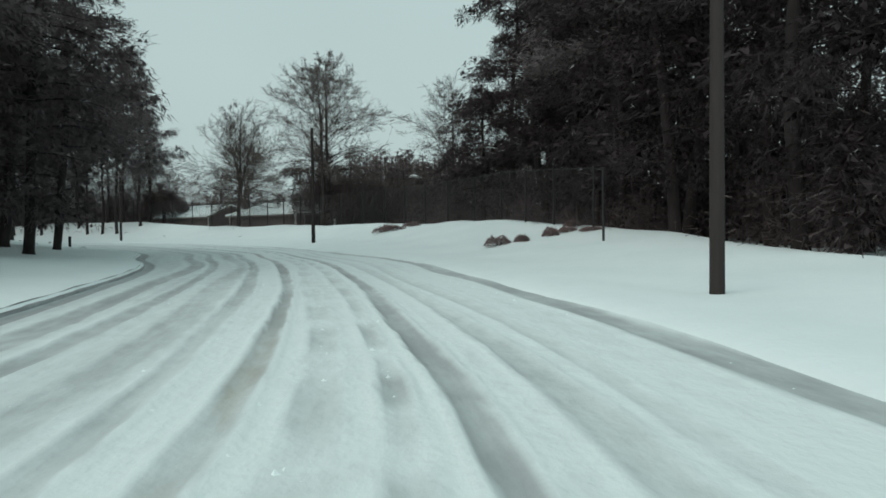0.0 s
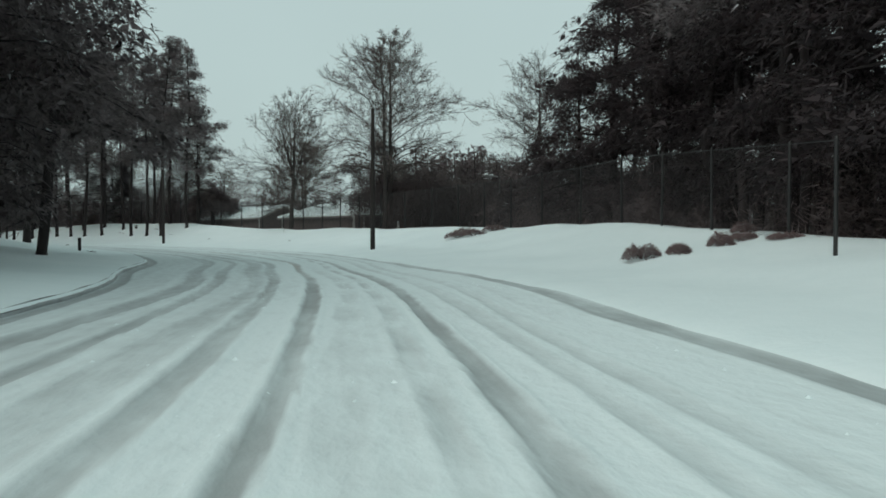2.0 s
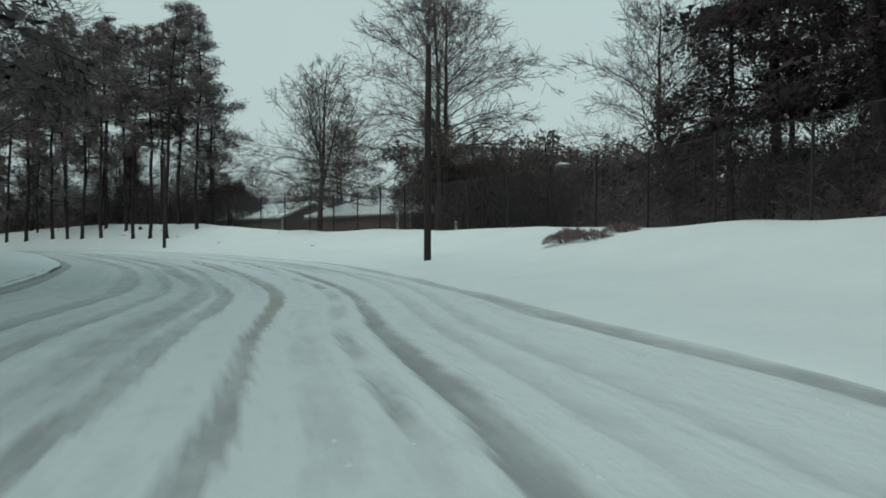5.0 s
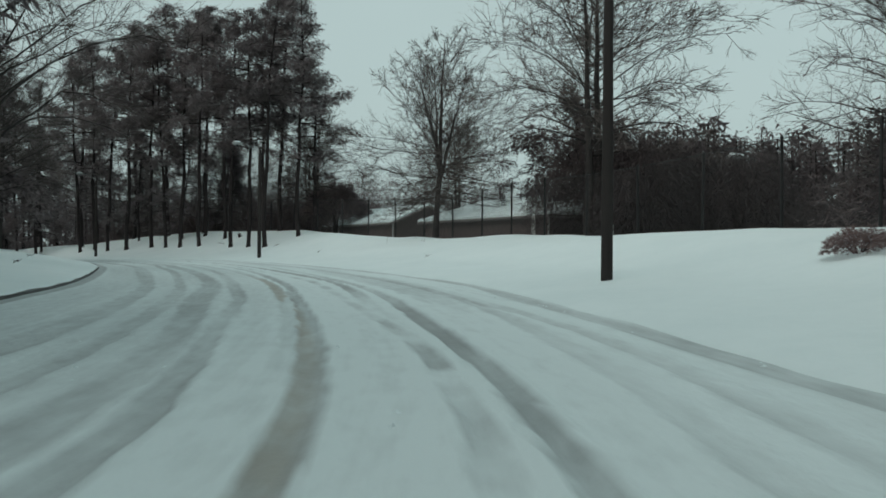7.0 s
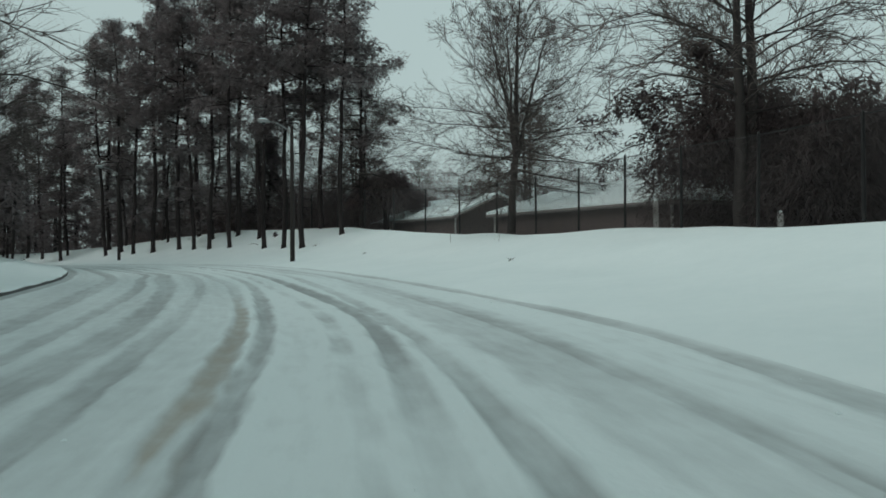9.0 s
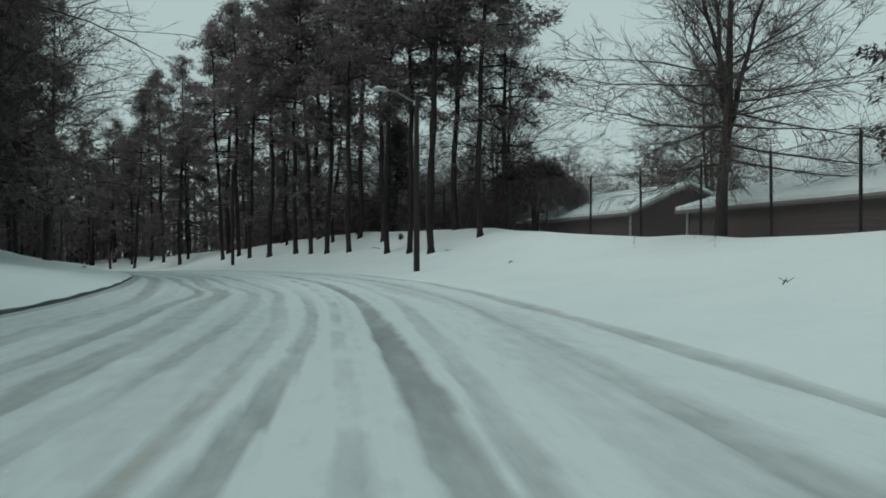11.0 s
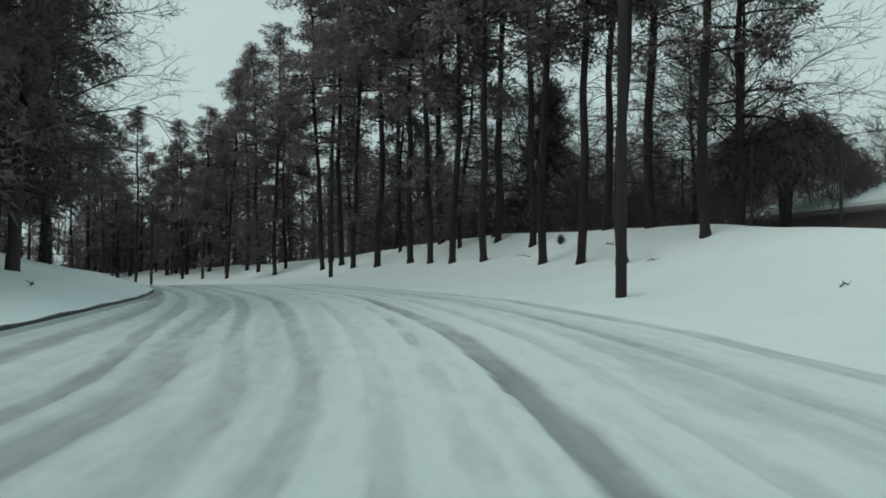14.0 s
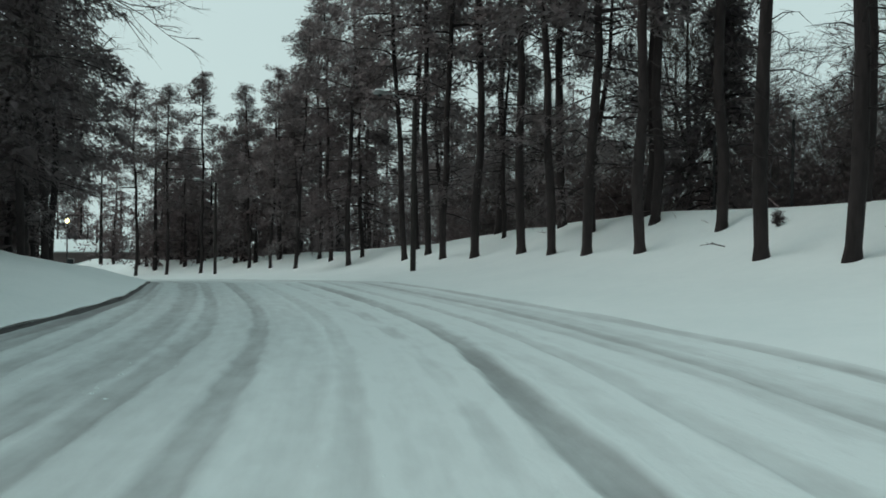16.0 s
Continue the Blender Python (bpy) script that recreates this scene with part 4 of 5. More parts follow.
lone = make_pine("pine_tree", 61, 12.5, 0.19, 0.34, 4.2, 0.45, 70, 0.75, 0.42, NEEDLE_BROWN, "open-grown pine with long bare limbs beside the low building", 60, 0.05, lean=0.4, dense=2.8, core=0.5, thin=0.03)
arch = make_pine("pine_tree", 63, 9.6, 0.17, 0.40, 5.2, 0.75, 90, 0.95, 0.42, NEEDLE, "low dark pine with wide drooping boughs behind the fence", 6, 0.06, lean=0.2, dense=5.0, core=0.64, thin=0.03, low=3.1)
plant_xy(arch, -13.8, 91.0, 0.3, 1.0)
cone = make_pine("pine_tree", 62, 13.0, 0.21, 0.11, 5.2, 0.75, 96, 1.0, 0.6, NEEDLE, "dense dark conical pine with drooping boughs behind the fence", 6, 0.05, lean=0.2, dense=3.4, core=0.62, thin=0.032)
plant_xy(cone, 3.4, 68.4, 0.6, 1.0)
plant_xy(lone, -39.2, 107.5, 0.6, 1.0)
tagged(plant_xy(oak_wide, -39.9, 109.0, 3.4, 0.66), "leafless oak with long fanning limbs beside the low building")
plant_xy(oak_round, -12.3, 84.5, 0.4, 0.93)
plant_xy(oak_flat, -24.6, 96.5, 1.0, 0.82)
tagged(plant_xy(oak_wide, 1.1, 75.5, 2.0, 0.8), "large leafless oak standing behind the fence")
tagged(plant_xy(oak_round, -44.5, 117.5, 2.2, 0.6), "leafless oak between the pines and the low building")
tagged(plant_xy(oak_round, -31.0, 128.0, 2.2, 0.75), "leafless oak behind the low buildings")
tagged(plant_xy(oak_flat, -52.0, 128.0, 0.2, 0.55), "leafless oak behind the pine bank")
for x, y, c in ((-41.0, 148.0, 0.68), (-51.0, 150.0, 0.7)):
    tagged(plant_xy(oak_wide, x, y, x, c), "grey leafless tree standing far behind the low buildings")
plant_xy(oak_verge, -37.5, 69.3, 0.5, 1.0)
plant(oak_wide, 66, -19, 2.5, 1.0)
plant(oak_wide, 148, -16, 4.5, 0.75)
plant(oak_wide, 157, -14.0, 5.4, 0.74)
for k, (s, u, c) in enumerate(((176.5, 16.0, 0.72), (183.0, 21.0, 0.8), (190.5, 15.5, 0.7), (197.0, 22.0, 0.75))):
    tagged(plant((oak_flat, oak_wide)[k % 2], s, u, k * 1.9, c), "grey leafless tree behind the pine bank", group="leafless trees behind the bank")
cedar = make_pine("pine_tree", 52, 7.6, 0.10, 0.10, 1.7, 0.8, 70, 0.7, 0.75, FROST_HAZE, "young drooping evergreen among the pines on the bank", 4, 0.03, lean=0.2, dense=7.0, core=0.6, thin=0.03, low=1.2)
plant(cedar, 170.8, 12.6, 1.0, 1.3)


# ---- far woods and undergrowth: what nobody could count ----
def brush(name, spots, size, tall, blades, label, mat, seed, slot_snow=0.06, thick=1.0):
    """Many leafless or needled sprays joined in one mesh: each spot is a clump of upright thin blades."""
    r = random.Random(seed)
    g = Geo()
    for x, y, z, k in spots:
        for _ in range(blades):
            a, d = r.uniform(0, 6.3), abs(r.gauss(0, 0.45)) * size * k
            base = Vector((x + math.cos(a) * d, y + math.sin(a) * d, z + r.random() ** 1.2 * tall * k * (1 - min(0.8, d / (size * k * 1.6)))))
            dr = Vector((r.gauss(0, 0.6), r.gauss(0, 0.6), r.uniform(-0.4, 1.0))).normalized()
            ln = r.uniform(0.3, 1.0)
            w = dr.cross(Vector((r.uniform(-1, 1), r.uniform(-1, 1), 0.3))).normalized() * r.uniform(0.007, 0.02) * thick
            g.face([tuple(base + w), tuple(base + dr * ln), tuple(base - w)], 1 if (dr.z > 0.6 and r.random() < slot_snow) else 0, Vector((math.cos(a) * 0.6 + r.gauss(0, 0.3), math.sin(a) * 0.6 + r.gauss(0, 0.3), 0.5 + r.gauss(0, 0.3))).normalized())
    ob = new(name, g.mesh(name, [mat, NEEDLE_SNOW]))
    return tagged(ob, label, "woods", kind="stuff")


def far_wood(name, trees, label, seed, fuzz=10, thin=0.11, big=1.25):
    """Distant conifers: bare pole trunks and ragged crowns of tufts, joined."""
    r = random.Random(seed)
    g = Geo()
    for x, y, z, h in trees:
        g.tube([(x, y, z - 1), (x + r.uniform(-0.5, 0.5), y, z + h)], [0.28, 0.05], 4, slot=2, cap=False)
        n = max(10, int(h * 1.55))
        for i in range(n):
            q = (i + r.random()) / n
            lev = h * (0.06 + 0.94 * q)
            rad = h * 0.19 * (0.4 + math.sin(math.pi * min(1, q + 0.12))) * (1 - 0.5 * q)
            a = r.uniform(0, 6.3)
            d = rad * math.sqrt(r.random())
            c = Vector((x + math.cos(a) * d, y + math.sin(a) * d, z + lev))
            puff(g, r, c, Vector((math.cos(a), math.sin(a), r.gauss(-0.2, 0.4))), r.uniform(0.8, 1.35) * big, fuzz, 0.05, core=0.4, thin=thin)
    ob = new(name, g.mesh(name, [FAR_GREEN, NEEDLE_SNOW, BARK], True))
    return tagged(ob, label, "woods", kind="stuff")


r2 = random.Random(77)
spots = []
for _ in range(150):
    x, y = r2.uniform(-52, 60), r2.uniform(142, 185)
    spots.append((x, y, -2.0, r2.uniform(13, 20) if x > -14 else r2.uniform(8, 12)))
far_wood("far_pine_wood", spots, "distant grey-brown pine wood beyond the buildings", 1)
spots = []
for _ in range(210):
    s, u = r2.uniform(215, S_END - 2), r2.uniform(-58, 62)
    x, y = place(s, u)
    if (-14 < u < 5 and s < 285) or view_gap(float(x), float(y)):
        continue
    spots.append((float(x), float(y), float(height(s, u)), r2.uniform(15, 22) if u < 8 else r2.uniform(9, 14)))
for _ in range(70):
    x, y = r2.uniform(-130, -50), r2.uniform(140, 185)
    spots.append((x, y, -2.0, r2.uniform(14, 21) if x < -88 else r2.uniform(6, 10)))
far_wood("far_pine_wood", spots, "distant dark pine wood where the road bends away", 2)
spots = []
for _ in range(150):
    s, u = r2.uniform(20, 300), r2.uniform(-66, -44)
    x, y = place(s, u)
    spots.append((float(x), float(y), 0.8, r2.uniform(13, 20)))
far_wood("far_pine_wood", spots, "dark pine wood in the depth of the inner side", 3)
spots = []
for _ in range(70):
    s, u = r2.uniform(10, 112), r2.uniform(44, 70)
    x, y = place(s, u)
    spots.append((float(x), float(y), -0.5, r2.uniform(14, 21)))
far_wood("far_pine_wood", spots, "dark pine wood beyond the fence", 4)

spots = []
for _ in range(40):
    s, u = r2.uniform(188, 262), r2.uniform(-21, -15.6)
    x, y = place(s, u)
    if not view_gap(float(x), float(y)):
        spots.append((float(x), float(y), float(height(s, u)), r2.uniform(3.0, 5.5)))
for _ in range(220):
    s, u = r2.uniform(104, 292), r2.uniform(-42, -17.5)
    x, y = place(s, u)
    if view_gap(float(x), float(y)):
        continue
    spots.append((float(x), float(y), float(height(s, u)), r2.uniform(3.5, 7.5)))
for _ in range(46):
    s, u = r2.uniform(286, 310), r2.uniform(-16, 10)
    spots.append((*(float(v) for v in place(s, u)), float(height(s, u)), r2.uniform(6.0, 11.0)))
for _ in range(30):
    s, u = r2.uniform(232, 284), r2.uniform(-14.5, -11.6)
    x, y = place(s, u)
    if not view_gap(float(x), float(y)):
        spots.append((float(x), float(y), float(height(s, u)), r2.uniform(3.0, 5.0)))
for _ in range(80):
    s, u = r2.uniform(222, 292), r2.uniform(6, 34)
    x, y = place(s, u)
    spots.append((float(x), float(y), float(height(s, u)), r2.uniform(3.5, 7.0)))
far_wood("young_pine_growth", spots, "dark young pines filling the floor of the wood", 5)
spots = []
for _ in range(110):
    x, y = r2.uniform(-13, 26), r2.uniform(107, 121)
    spots.append((x, y, 0.3, r2.uniform(8.5, 12.0)))
far_wood("pine_thicket", spots, "dark wall of crowded pines beyond the fence", 6, 12, 0.1, 1.5)
spots = []
for _ in range(46):
    x, y = r2.uniform(13.5, 27), r2.uniform(22, 64)
    spots.append((x, y, float(ground_at(x, y)), r2.uniform(4.0, 7.5)))
far_wood("young_pine_growth", spots, "dark young pines crowding behind the fence", 9, 90, 0.03, 1.1)

# undergrowth
spots = []
for _ in range(150):
    s, u = r2.uniform(40, 112), r2.uniform(13, 40)
    p = on_ground(s, u)
    spots.append((*p, r2.uniform(0.6, 1.5)))
brush("undergrowth", spots, 3.2, 3.8, 420, "grey-brown leafless undergrowth behind the fence", BRUSH, 6, 0.0, 1.3)
spots = []
for _ in range(150):
    s, u = r2.uniform(165, 290), r2.uniform(13, 45)
    p = on_ground(s, u)
    spots.append((*p, r2.uniform(0.6, 1.6)))
brush("undergrowth", spots, 3.2, 3.8, 230, "grey-brown leafless undergrowth in the pine wood", BRUSH, 7, thick=1.5)
spots = []
for _ in range(170):
    s, u = r2.uniform(50, 290), r2.uniform(-52, -24)
    p = on_ground(s, u)
    spots.append((*p, r2.uniform(0.5, 1.3)))
brush("undergrowth", spots, 3.2, 3.4, 170, "brown leafless undergrowth under the pines", BRUSH, 8)

spots = []
for _ in range(70):
    x, y = r2.uniform(-15, 14), r2.uniform(90, 99)
    spots.append((x, y, ground_at(x, y), r2.uniform(0.7, 1.15)))
brush("undergrowth", spots, 3.6, 5.2, 560, "tall grey-brown leafless thicket beyond the fence", DARK_BRUSH, 12, 0.0, 2.4)

spots = []
for _ in range(44):
    x, y = r2.uniform(-58, -18), r2.uniform(126, 142)
    spots.append((x, y, ground_at(x, y), r2.uniform(0.8, 1.3)))
brush("undergrowth", spots, 4.2, 8.5, 1000, "grey haze of leafless trees behind the low buildings", BRUSH, 15, thick=1.2)


def weeping_shrub(x, y, size, tall, seed, label, low=2.1, count=15000, mat=BRUSH, fat=1.0):
    """A dome of arching stems hung with fine leafless twigs."""
    r = random.Random(seed)
    ob = thing("weeping_shrub", pose(x, y, ground_at(x, y) - 0.1), label, "shrub")
    for k in range(5):
        a = k * 1.26 + r.random()
        o = Vector((math.cos(a), math.sin(a), 0))
        g = Geo()
        g.tube([o * 0.1, o * 0.25 + Vector((0, 0, tall * 0.45)), o * size * 0.45 + Vector((0, 0, tall * 0.85)), o * size * 0.85 + Vector((0, 0, tall * 0.72))], [0.1, 0.08, 0.045, 0.015], 6, cap=False)
        part("stem", g, BARK, ob)
    g = Geo()
    for _ in range(count):
        a = r.uniform(0, 6.3)
        d = size * math.sqrt(r.random()) * (1 + 0.2 * math.sin(2 * a + 1) + 0.13 * math.sin(5 * a) + r.gauss(0, 0.06))
        top = tall * (1 - 0.6 * (d / size / 1.2) ** 2.2 + 0.07 * math.sin(a * 3 + d * 2) + 0.06 * math.sin(a * 7 + seed) * math.sin(d * 3.1) + r.gauss(0, 0.035 if low else 0.09))
        b = Vector((math.cos(a) * d, math.sin(a) * d, top - abs(r.gauss(0, 0.16 if low else 0.34)) * tall))
        e = Vector((math.cos(a) * 0.35 + r.gauss(0, 0.35), math.sin(a) * 0.35 + r.gauss(0, 0.35), r.gauss(-0.55, 0.45))).normalized()
        w = e.cross(Vector((r.gauss(0, 1), r.gauss(0, 1), 0.3))).normalized() * r.uniform(0.014, 0.03) * fat
        if low and b.z < low + 0.5 * math.sin(a * 2):
            continue
        g.face([tuple(b + w), tuple(b + e * r.uniform(0.25, 0.8)), tuple(b - w)], 0, Vector((b.x / size + r.gauss(0, 0.3), b.y / size + r.gauss(0, 0.3), b.z / tall - 0.35 + r.gauss(0, 0.3))).normalized())
    part("crown", g, mat, ob, "fine brown hanging twigs")
    return ob


weeping_shrub(-38.2, 109.9, 3.0, 5.1, 24, "wide brown weeping shrub arching over the snowy roof")
for k, (x, y, size, tall) in enumerate(((-7.6, 90.5, 3.8, 6.8), (-11.5, 95.0, 4.0, 7.6), (-12.4, 87.0, 3.6, 6.8), (-9.6, 85.0, 2.8, 5.8), (-4.6, 88.0, 3.4, 6.0))):
    weeping_shrub(x, y, size, tall, k + 31, "dense brown leafless shrub behind the chain-link fence", 0, 17000, DARK_BRUSH, 0.62)
spots = []
for _ in range(80):
    s, u = r2.uniform(157, 206), r2.uniform(12.5, 20)
    p = on_ground(s, u)
    spots.append((*p, r2.uniform(0.7, 1.2)))
brush("undergrowth", spots, 3.4, 6.6, 900, "tall soft grey-brown thicket behind the pine bank", BRUSH, 14, thick=1.6)
spots = []
for _ in range(26):
    x, y = r2.uniform(-51, -41), r2.uniform(117, 124)
    spots.append((x, y, ground_at(x, y), r2.uniform(0.8, 1.7)))
brush("undergrowth", spots, 3.0, 4.6, 620, "tall brown leafless thicket beside the low building", BRUSH, 13)

# ---- poles and lamps ----


def pole(s, u, tall, label, lamp=0.0):
    p = on_ground(s, u, 0.1)
    ob = thing("street_lamp" if lamp else "utility_pole", pose(*p, 0, 0, 0), label, "street lamp" if lamp else "pole")
    g = Geo()
    g.tube([(0, 0, 0), (0, 0, tall * 0.5), (0, 0, tall - 0.05), (0, 0, tall)], [0.15, 0.135, 0.11, 0.085], 14)
    part("shaft", g, POLE_WOOD, ob, smooth=True)
    if lamp:
        i = int(np.argmin(np.abs(ALONG - s)))
        d = Vector((-SIDE[i][0], -SIDE[i][1], 0))
        arm = part("arm", Geo(), LAMP_GREY, ob)
        g = Geo()
        top = Vector((0, 0, tall - 0.35))
        g.tube([top, top + d * 0.7 + Vector((0, 0, 0.32)), top + d * lamp * 0.7 + Vector((0, 0, 0.5)), top + d * lamp + Vector((0, 0, 0.52))], [0.035, 0.03, 0.028, 0.028], 8)
        g.tube([top + d * 0.1 - Vector((0, 0, 0.12)), top + d * 0.1 + Vector((0, 0, 0.12))], [0.07, 0.07], 8)
        arm.data = g.mesh("arm", [LAMP_GREY], True)
        g = Geo()
        e = top + d * lamp + Vector((0, 0, 0.52))
        g.tube([e - d * 0.12, e + d * 0.08, e + d * 0.35, e + d * 0.62, e + d * 0.72], [0.05, 0.10, 0.15, 0.12, 0.04], 10)
        head = part("lamp_head", g, LAMP_GREY, ob, "grey cobra-head lamp", smooth=True)
        head.matrix_local = Matrix.Translation((0, 0, 0))
        g = Geo()
        c = e + d * 0.34 + Vector((0, 0, -0.10))
        g.tube([c, c - Vector((0, 0, 0.06)), c - Vector((0, 0, 0.1))], [0.12, 0.10, 0.03], 10)
        part("lens", g, GLASS, ob, smooth=True)
        g = Geo()
        c = e + d * 0.3 + Vector((0, 0, 0.12))
        g.tube([c - d * 0.25, c - d * 0.1, c + d * 0.15, c + d * 0.3], [0.03, 0.07, 0.07, 0.02], 8)
        part("snow_cap", g, SNOW, ob, smooth=True)
    return ob


pole(55.1, 3.75, 9.0, "weathered brown wooden utility pole standing in the snow")
pole(102.6, 2.6, 8.9, "weathered brown wooden utility pole standing in the snow")
pole(147.2, 2.3, 8.6, "tall wooden street lamp with a cobra-head arm over the road", 1.5)
pole(181.4, 3.2, 8.8, "wooden street lamp at the bend of the snowy road", 1.5)
pole(221.7, 2.7, 8.8, "distant wooden street lamp where the road drops away", 1.5)


def yard_lamp(x, y, top):
    z = ground_at(x, y)
    tall = top - z
    ob = thing("yard_lamp", pose(x, y, z - 0.1), "dark post lamp with one long flat head beyond the fence", "street lamp")
    g = Geo()
    g.tube([(0, 0, 0), (0, 0, tall)], [0.12, 0.08], 10)
    part("shaft", g, FENCE_BLACK, ob, smooth=True)
    g = Geo()
    g.tube([(0, 0, tall - 0.05), (-0.9, 0, tall + 0.05)], [0.04, 0.035], 6)
    part("arm", g, LAMP_GREY, ob)
    g = Geo()
    g.tube([(-0.6, 0, tall + 0.05), (-0.8, 0, tall + 0.06), (-1.6, 0, tall + 0.1), (-2.0, 0, tall + 0.1), (-2.1, 0, tall + 0.1)], [0.05, 0.14, 0.2, 0.16, 0.04], 10)
    part("lamp_head", g, LAMP_GREY, ob, smooth=True)
    g = Geo()
    g.tube([(-0.7, 0, tall + 0.16), (-1.0, 0, tall + 0.2), (-1.6, 0, tall + 0.26), (-2.0, 0, tall + 0.2)], [0.03, 0.13, 0.16, 0.04], 8)
    part("snow_cap", g, SNOW, ob, smooth=True)
    return ob


yard_lamp(-2.2, 104.0, 8.1)


def bollard(x, y, tall):
    z = ground_at(x, y)
    ob = thing("bollard", pose(x, y, z - 0.1), "pale square concrete post behind the fence", "post")
    g = Geo()
    g.box((0, 0, tall / 2), (0.2, 0.2, tall))
    g.box((0, 0, tall + 0.03), (0.16, 0.16, 0.06))
    part("shaft", g, TRIM, ob)
    g = Geo()
    g.tube([(0, 0, tall + 0.05), (0, 0, tall + 0.1), (0, 0, tall + 0.14)], [0.1, 0.09, 0.03], 8)
    part("snow_cap", g, SNOW, ob, smooth=True)


bollard(-15.7, 85.6, 1.3)
bollard(-11.2, 83.2, 1.3)

# marker post on the inner verge
p = on_ground(106.7, -14.15, 0.1)
ob = thing("marker_post", pose(*p), "short grey wooden marker post in the snow", "post")
g = Geo()
g.box((0, 0, 0.42), (0.16, 0.10, 0.84))
part("post", g, POLE_WOOD, ob)
g = Geo()
g.tube([(-0.06, 0, 0.86), (0.06, 0, 0.86)], [0.05, 0.05], 6)
part("snow_cap", g, SNOW, ob)


# ---- chain-link fence on the crest of the bank ----
def fence(s0, s1, u0, u1, step, tall, lead):
    n = int((s1 - s0) / step)
    base = on_ground(s0, u0)
    ob = thing("chain_link_fence", Matrix.Translation(base), "tall chain-link fence with black posts along the bank", "fence")
    feet = [on_ground(s, u, 0.15) - base for s, u in lead]
    for i in range(n + 1):
        s = s0 + i * step
        u = u0 + (u1 - u0) * i / n + 0.15 * math.sin(i * 0.9)
        feet.append(on_ground(s, u, 0.15) - base)
    for i, f in enumerate(feet):
        g = Geo()
        lx = 0.03 * math.sin(i * 2.7)
        g.tube([f, f + Vector((lx, 0, tall)), f + Vector((lx, 0, tall + 0.06))], [0.055, 0.05, 0.02], 7)
        part("post", g, FENCE_BLACK, ob)
    mesh = Geo()
    for a, b in zip(feet[:-1], feet[1:]):
        up = Vector((0, 0, tall - 0.05))
        rail = Geo()
        rail.tube([a + up, b + up], [0.012, 0.012], 4)
        part("top_wire", rail, FENCE_BLACK, ob)
        if b in feet[:len(lead) + 1]:
            continue  # the first bay carries no mesh
        ln = (b - a).length
        d = (b - a) / ln
        h = tall - 0.1
        pitch = 0.068
        k = -h
        while k < ln:
            x0, x1 = max(k, 0), min(k + h, ln)
            if x1 > x0:
                for flip in (0, 1):
                    za, zb = x0 - k, x1 - k
                    if flip:
                        za, zb = h - za, h - zb
                    mesh.tube([a + d * x0 + Vector((0, 0, 0.1 + za)), a + d * x1 + Vector((0, 0, 0.1 + zb))], [0.0018, 0.0018], 3, cap=False)
            k += pitch
    part("mesh", mesh, WIRE, ob, "woven steel wire mesh")
    return ob


fence(74.7, 172, 9.7, 10.9, 3.9, 3.05, ((70.8, 8.0),))


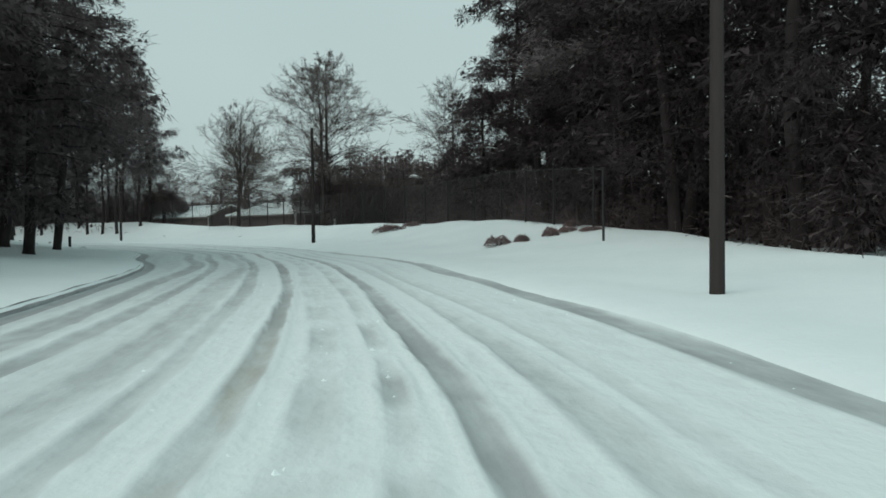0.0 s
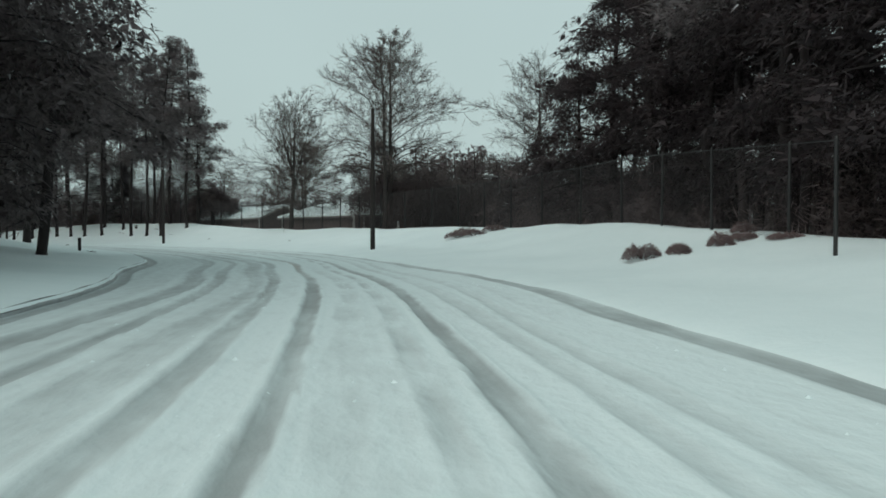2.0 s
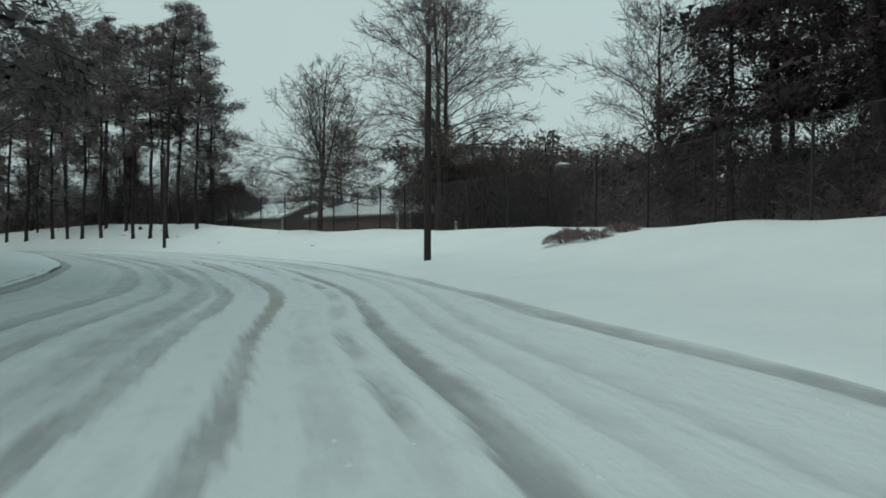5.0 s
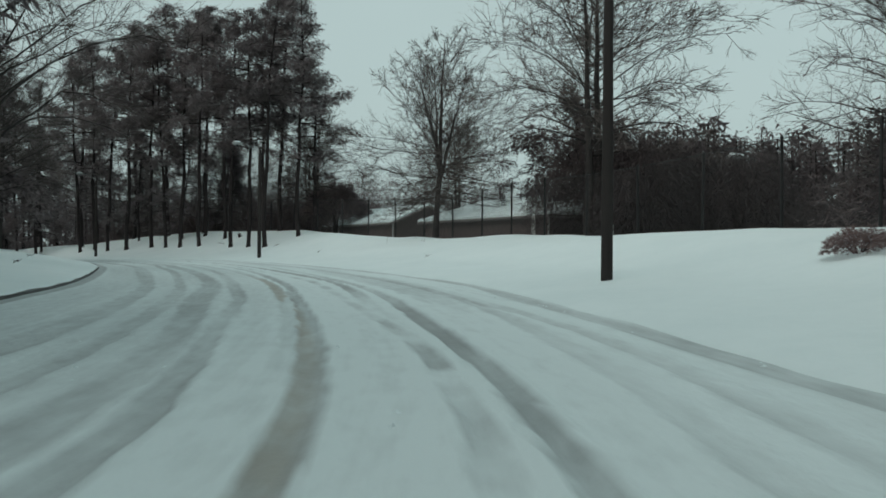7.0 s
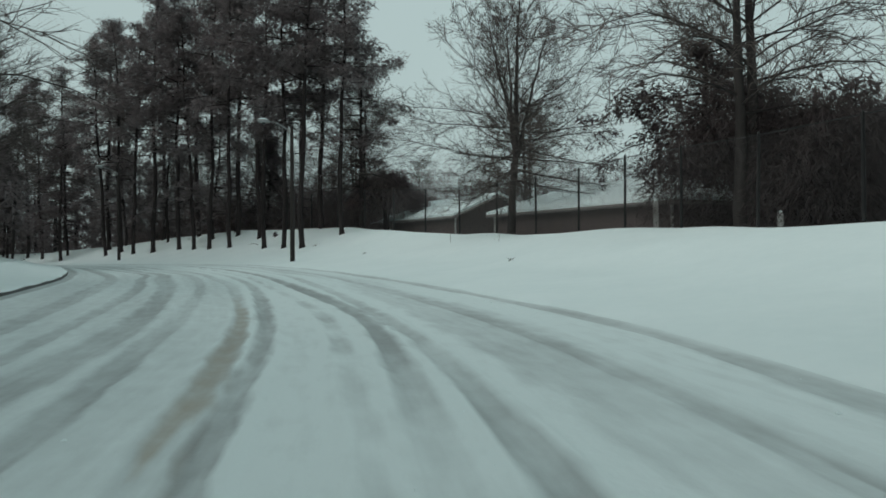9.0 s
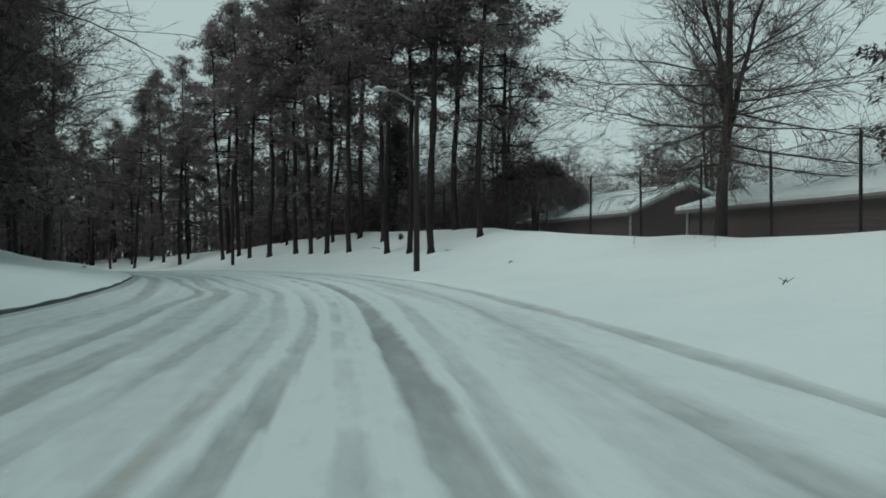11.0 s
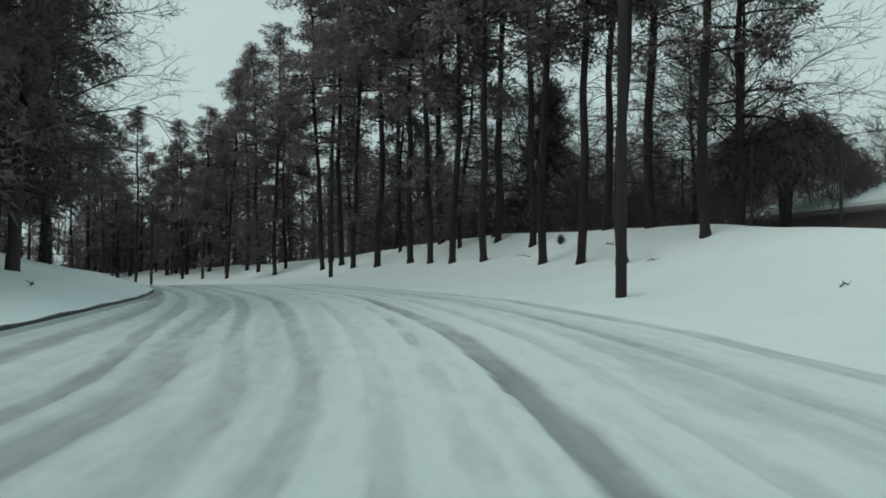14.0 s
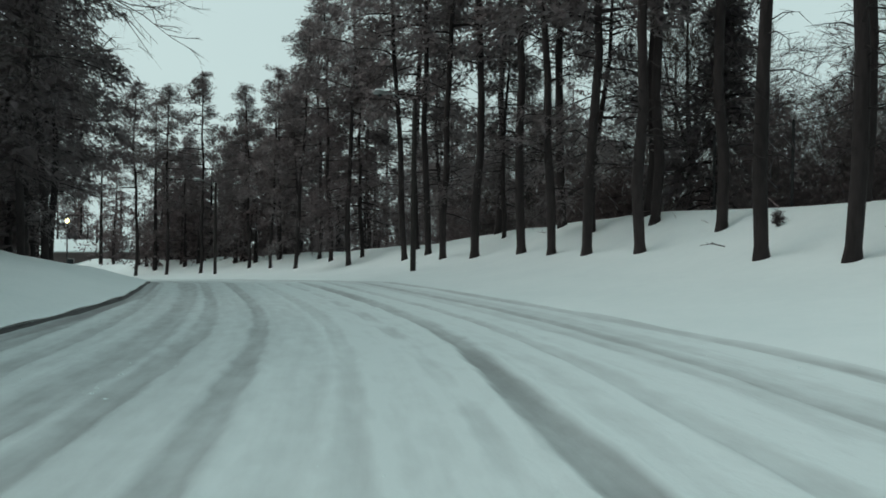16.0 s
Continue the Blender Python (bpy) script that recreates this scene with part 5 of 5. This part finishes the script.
# ---- low buildings beyond the fence ----
def building(corner, length, width, along_dir, eave, ridge, base, label, hip_start=0.0, hip_end=0.0, windows=3):
    """A single-storey block with a snow-covered roof; along_dir runs with the eave, the other side lies to its left."""
    ax = Vector((*along_dir, 0)).normalized()
    sd = Vector((-ax.y, ax.x, 0)) if label.count("mirror") == 0 else Vector((ax.y, -ax.x, 0))
    rot = Matrix((ax, sd, Vector((0, 0, 1)))).transposed().to_4x4()
    ob = thing("low_building", Matrix.Translation((*corner, base)) @ rot, label, "house")
    e, r, o = eave - base, ridge - base, 0.45
    L, W = length, width
    g = Geo()
    t = 0.2
    g.box((L / 2, t / 2, e / 2), (L, t, e))
    g.box((L / 2, W - t / 2, e / 2), (L, t, e))
    for x, hip in ((t / 2, hip_start), (L - t / 2, hip_end)):
        g.box((x, W / 2, e / 2), (t, W - 2 * t, e))
        if not hip:
            k = 0.06 if x < L / 2 else -0.06
            g.face([(x + k, 0, e), (x + k, W, e), (x + k, W / 2, r - 0.05)])
            g.face([(x - k, 0, e), (x - k, W / 2, r - 0.05), (x - k, W, e)])
    part("wall", g, SIDING, ob, "tan-brown horizontal siding")
    for k in range(int(e / 0.2)):
        g = Geo()
        g.box((L / 2, -0.012, 0.1 + k * 0.2), (L, 0.03, 0.17))
        part("board", g, SIDING, ob)
        g = Geo()
        g.box((L + 0.012, W / 2, 0.1 + k * 0.2), (0.03, W, 0.17))
        part("board", g, SIDING, ob)
        g = Geo()
        g.box((-0.012, W / 2, 0.1 + k * 0.2), (0.03, W, 0.17))
        part("board", g, SIDING, ob)
    g = Geo()
    a0, a1 = (-o, -o), (L + o, W + o)
    p = [Vector((-o, -o, e)), Vector((L + o, -o, e)), Vector((L + o, W + o, e)), Vector((-o, W + o, e)), Vector((-o + hip_start, W / 2, r)), Vector((L + o - hip_end, W / 2, r))]
    th = Vector((0, 0, 0.15))
    q = [v + th for v in p]
    for f in ((0, 1, 5, 4), (2, 3, 4, 5)):
        g.face([tuple(q[i]) for i in f])
        g.face([tuple(p[i]) for i in reversed(f)])
    for f in ((3, 0, 4), (1, 2, 5)):
        if (hip_start if f[0] == 3 else hip_end):
            g.face([tuple(q[i]) for i in f])
            g.face([tuple(p[i]) for i in reversed(f)])
    for i, j in ((0, 1), (2, 3)) + (((3, 0),) if hip_start else ((3, 4), (4, 0))) + (((1, 2),) if hip_end else ((1, 5), (5, 2))):
        g.face([tuple(p[i]), tuple(p[j]), tuple(q[j]), tuple(q[i])])
    part("roof", g, SNOW, ob, "thick even snow on the roof")
    g = Geo()
    for i, j in ((0, 1), (2, 3)) + (((3, 0),) if hip_start else ((3, 4), (4, 0))) + (((1, 2),) if hip_end else ((1, 5), (5, 2))):
        a, b = p[i] - Vector((0, 0, 0.10)), p[j] - Vector((0, 0, 0.10))
        g.tube([a, b], [0.09, 0.09], 4)
    part("fascia", g, FASCIA, ob, "weathered grey-brown fascia board")
    for k in range(windows):
        x = L * (k + 0.6) / windows
        w = part("window", Geo(), GLASS, ob)
        gg = Geo()
        gg.box((x, -0.045, e * 0.55), (0.9, 0.03, 1.1))
        w.data = gg.mesh("window", [GLASS])
        gg = Geo()
        for dx in (-0.5, 0.5):
            gg.box((x + dx, -0.05, e * 0.55), (0.09, 0.06, 1.3))
        for dz in (-0.6, 0.6):
            gg.box((x, -0.05, e * 0.55 + dz), (0.92, 0.06, 0.09))
        part("frame", gg, TRIM, w)
    for x in (0.05, L - 0.05):
        g = Geo()
        g.tube([(x, -0.10, 0.05), (x, -0.10, e - 0.1)], [0.07, 0.07], 6)
        part("downspout", g, TRIM, ob, "pale metal downspout")
    return ob


ROOF = "low tan building with a snow-covered gable roof beyond the fence"
building((-38.8, 112.3), 13.0, 5.9, (0.68, -0.73), 3.2, 4.7, 0.3, ROOF, 0, 0, 0)
building((-26.9, 101.5), 17.4, 6.8, (0.675, -0.738), 3.2, 4.65, 0.3, ROOF, 3.4, 3.4, 0)
building((-42.7, 118.2), 6.0, 6.4, (0.68, -0.73), 3.2, 4.6, 0.3, ROOF, 3.2, 3.2, 0)
building((-163.0, 130.0), 15.0, 8.0, (0.39, 0.92), -0.6, 1.1, -4.2, "distant house with a snow-covered roof under the pines", 0, 0, 3)


# ---- shrubs and small things on the snow ----
def juniper(s, u, size, tall, seed, label="low brown dormant juniper poking through the snow"):
    r = random.Random(seed)
    ob = thing("juniper_bush", Matrix.Translation(on_ground(s, u, 0.05)), label, "bush", "bushes on the bank")
    g = Geo()
    lie = r.uniform(0, 3.1)
    for _ in range(620):
        a, d = r.uniform(0, 6.3), math.sqrt(r.random())
        p = Vector((math.cos(a) * d * 1.35, math.sin(a) * d * 0.8, 0))
        lump = 0.85 + 0.13 * math.sin(3 * a + seed) + 0.1 * math.sin(6 * p.x + seed)
        z = tall * lump * (1 - d ** 4) * (0.4 + 0.6 * r.random())
        c = Vector(((p.x * math.cos(lie) - p.y * math.sin(lie)) * size, (p.x * math.sin(lie) + p.y * math.cos(lie)) * size, z + 0.02))
        tuft(g, r, c, Vector((math.cos(a) * 0.6, math.sin(a) * 0.6, 0.9)).normalized(), 0.13, 7, 0.10, thin=0.05)
    part("foliage", g, [JUNIPER, NEEDLE_SNOW], ob)
    g = Geo()
    for k in range(6):
        a = k * 1.05
        g.tube([(0, 0, -0.05), (size * 0.6 * math.cos(a), size * 0.5 * math.sin(a), tall * 0.6)], [0.03, 0.012], 5, cap=False)
    part("stem", g, BARK, ob)
    return ob


for k, (x, y, size, tall) in enumerate(((2.55, 36.75, 0.55, 0.5), (3.6, 36.7, 0.42, 0.34), (-4.5, 59.7, 0.62, 0.5), (-3.5, 58.9, 0.72, 0.42), (-2.3, 60.1, 0.6, 0.42), (-4.1, 61.4, 0.6, 0.44), (5.0, 37.2, 0.36, 0.46), (6.0, 38.2, 0.5, 0.26), (6.9, 37.0, 0.5, 0.2), (6.4, 39.6, 0.45, 0.36))):
    s, u = along(x, y)
    juniper(s, u, size, tall, 100 + k)


def stick(s, u, ln, seed):
    r = random.Random(seed)
    p = on_ground(s, u)
    ob = thing("fallen_twig", Matrix.Translation(p), "broken brown twig lying on the snow", "twig", "twigs on the snow")
    g = Geo()
    a = r.uniform(0, 6.3)
    d = Vector((math.cos(a), math.sin(a), 0))
    g.tube([(0, 0, 0.02), tuple(d * ln * 0.5 + Vector((0, 0, 0.1))), tuple(d * ln + Vector((0, 0, 0.04)))], [0.02, 0.016, 0.006], 5)
    for k in range(3):
        b = d * ln * (0.3 + 0.2 * k)
        e = b + Vector((r.uniform(-0.25, 0.25), r.uniform(-0.25, 0.25), 0.1))
        g.tube([tuple(b + Vector((0, 0, 0.06))), tuple(e + Vector((0, 0, 0.05)))], [0.01, 0.004], 4)
    part("stem", g, BARK, ob)
    return ob


for k, (x, y, ln) in enumerate(((-49.5, 109.3, 0.7), (-44.1, 107.05, 0.8), (-50.2, 86.5, 0.4), (-41.0, 103.2, 0.3), (-33.2, 95.0, 0.25), (-20.5, 80.5, 0.2))):
    stick(*along(x, y), ln, 300 + k)
for k in range(4):
    stick(rng.uniform(60, 150), -12.0 - rng.uniform(1.0, 4), rng.uniform(0.2, 0.6), 340 + k)

# a dark clump of needles that fell on the bank
p = on_ground(161.8, 8.25)
ob = thing("needle_clump", Matrix.Translation(p), "dark fallen clump of pine needles on the snow", "clump")
g = Geo()
rr = random.Random(9)
for _ in range(60):
    tuft(g, rr, Vector((rr.gauss(0, 0.07), rr.gauss(0, 0.07), 0.22 + rr.gauss(0, 0.1))), Vector((0, 0, 0.3)), 0.2, 8, 0.0)
part("needles", g, [NEEDLE, NEEDLE_SNOW], ob)

# far signal and porch lamps
for name, xyz, col, lab in (("signal_lamp", (-16.8, 247.0, 7.9), (1.0, 0.09, 0.04), "small red signal lamp far beyond the wood"), ("porch_lamp", (-117.8, 116.0, 3.0), (1.0, 0.85, 0.35), "yellow porch lamp glowing under the pines")):
    x, y, z = xyz
    zb = -2.5 if y > 200 else ground_at(x, y)
    ob = thing(name, pose(x, y, zb - 0.2), lab, "lamp")
    g = Geo()
    g.tube([(0, 0, 0), (0, 0, z - zb + 0.2)], [0.06, 0.05], 8)
    part("post", g, FENCE_BLACK, ob)
    g = Geo()
    g.tube([(0, 0, z - zb + 0.1), (0, 0, z - zb + 0.2), (0, 0, z - zb + 0.4), (0, 0, z - zb + 0.5)], [0.06, 0.16, 0.16, 0.05], 10)
    part("globe", g, glow(name + "_glass", col, 6.0), ob)
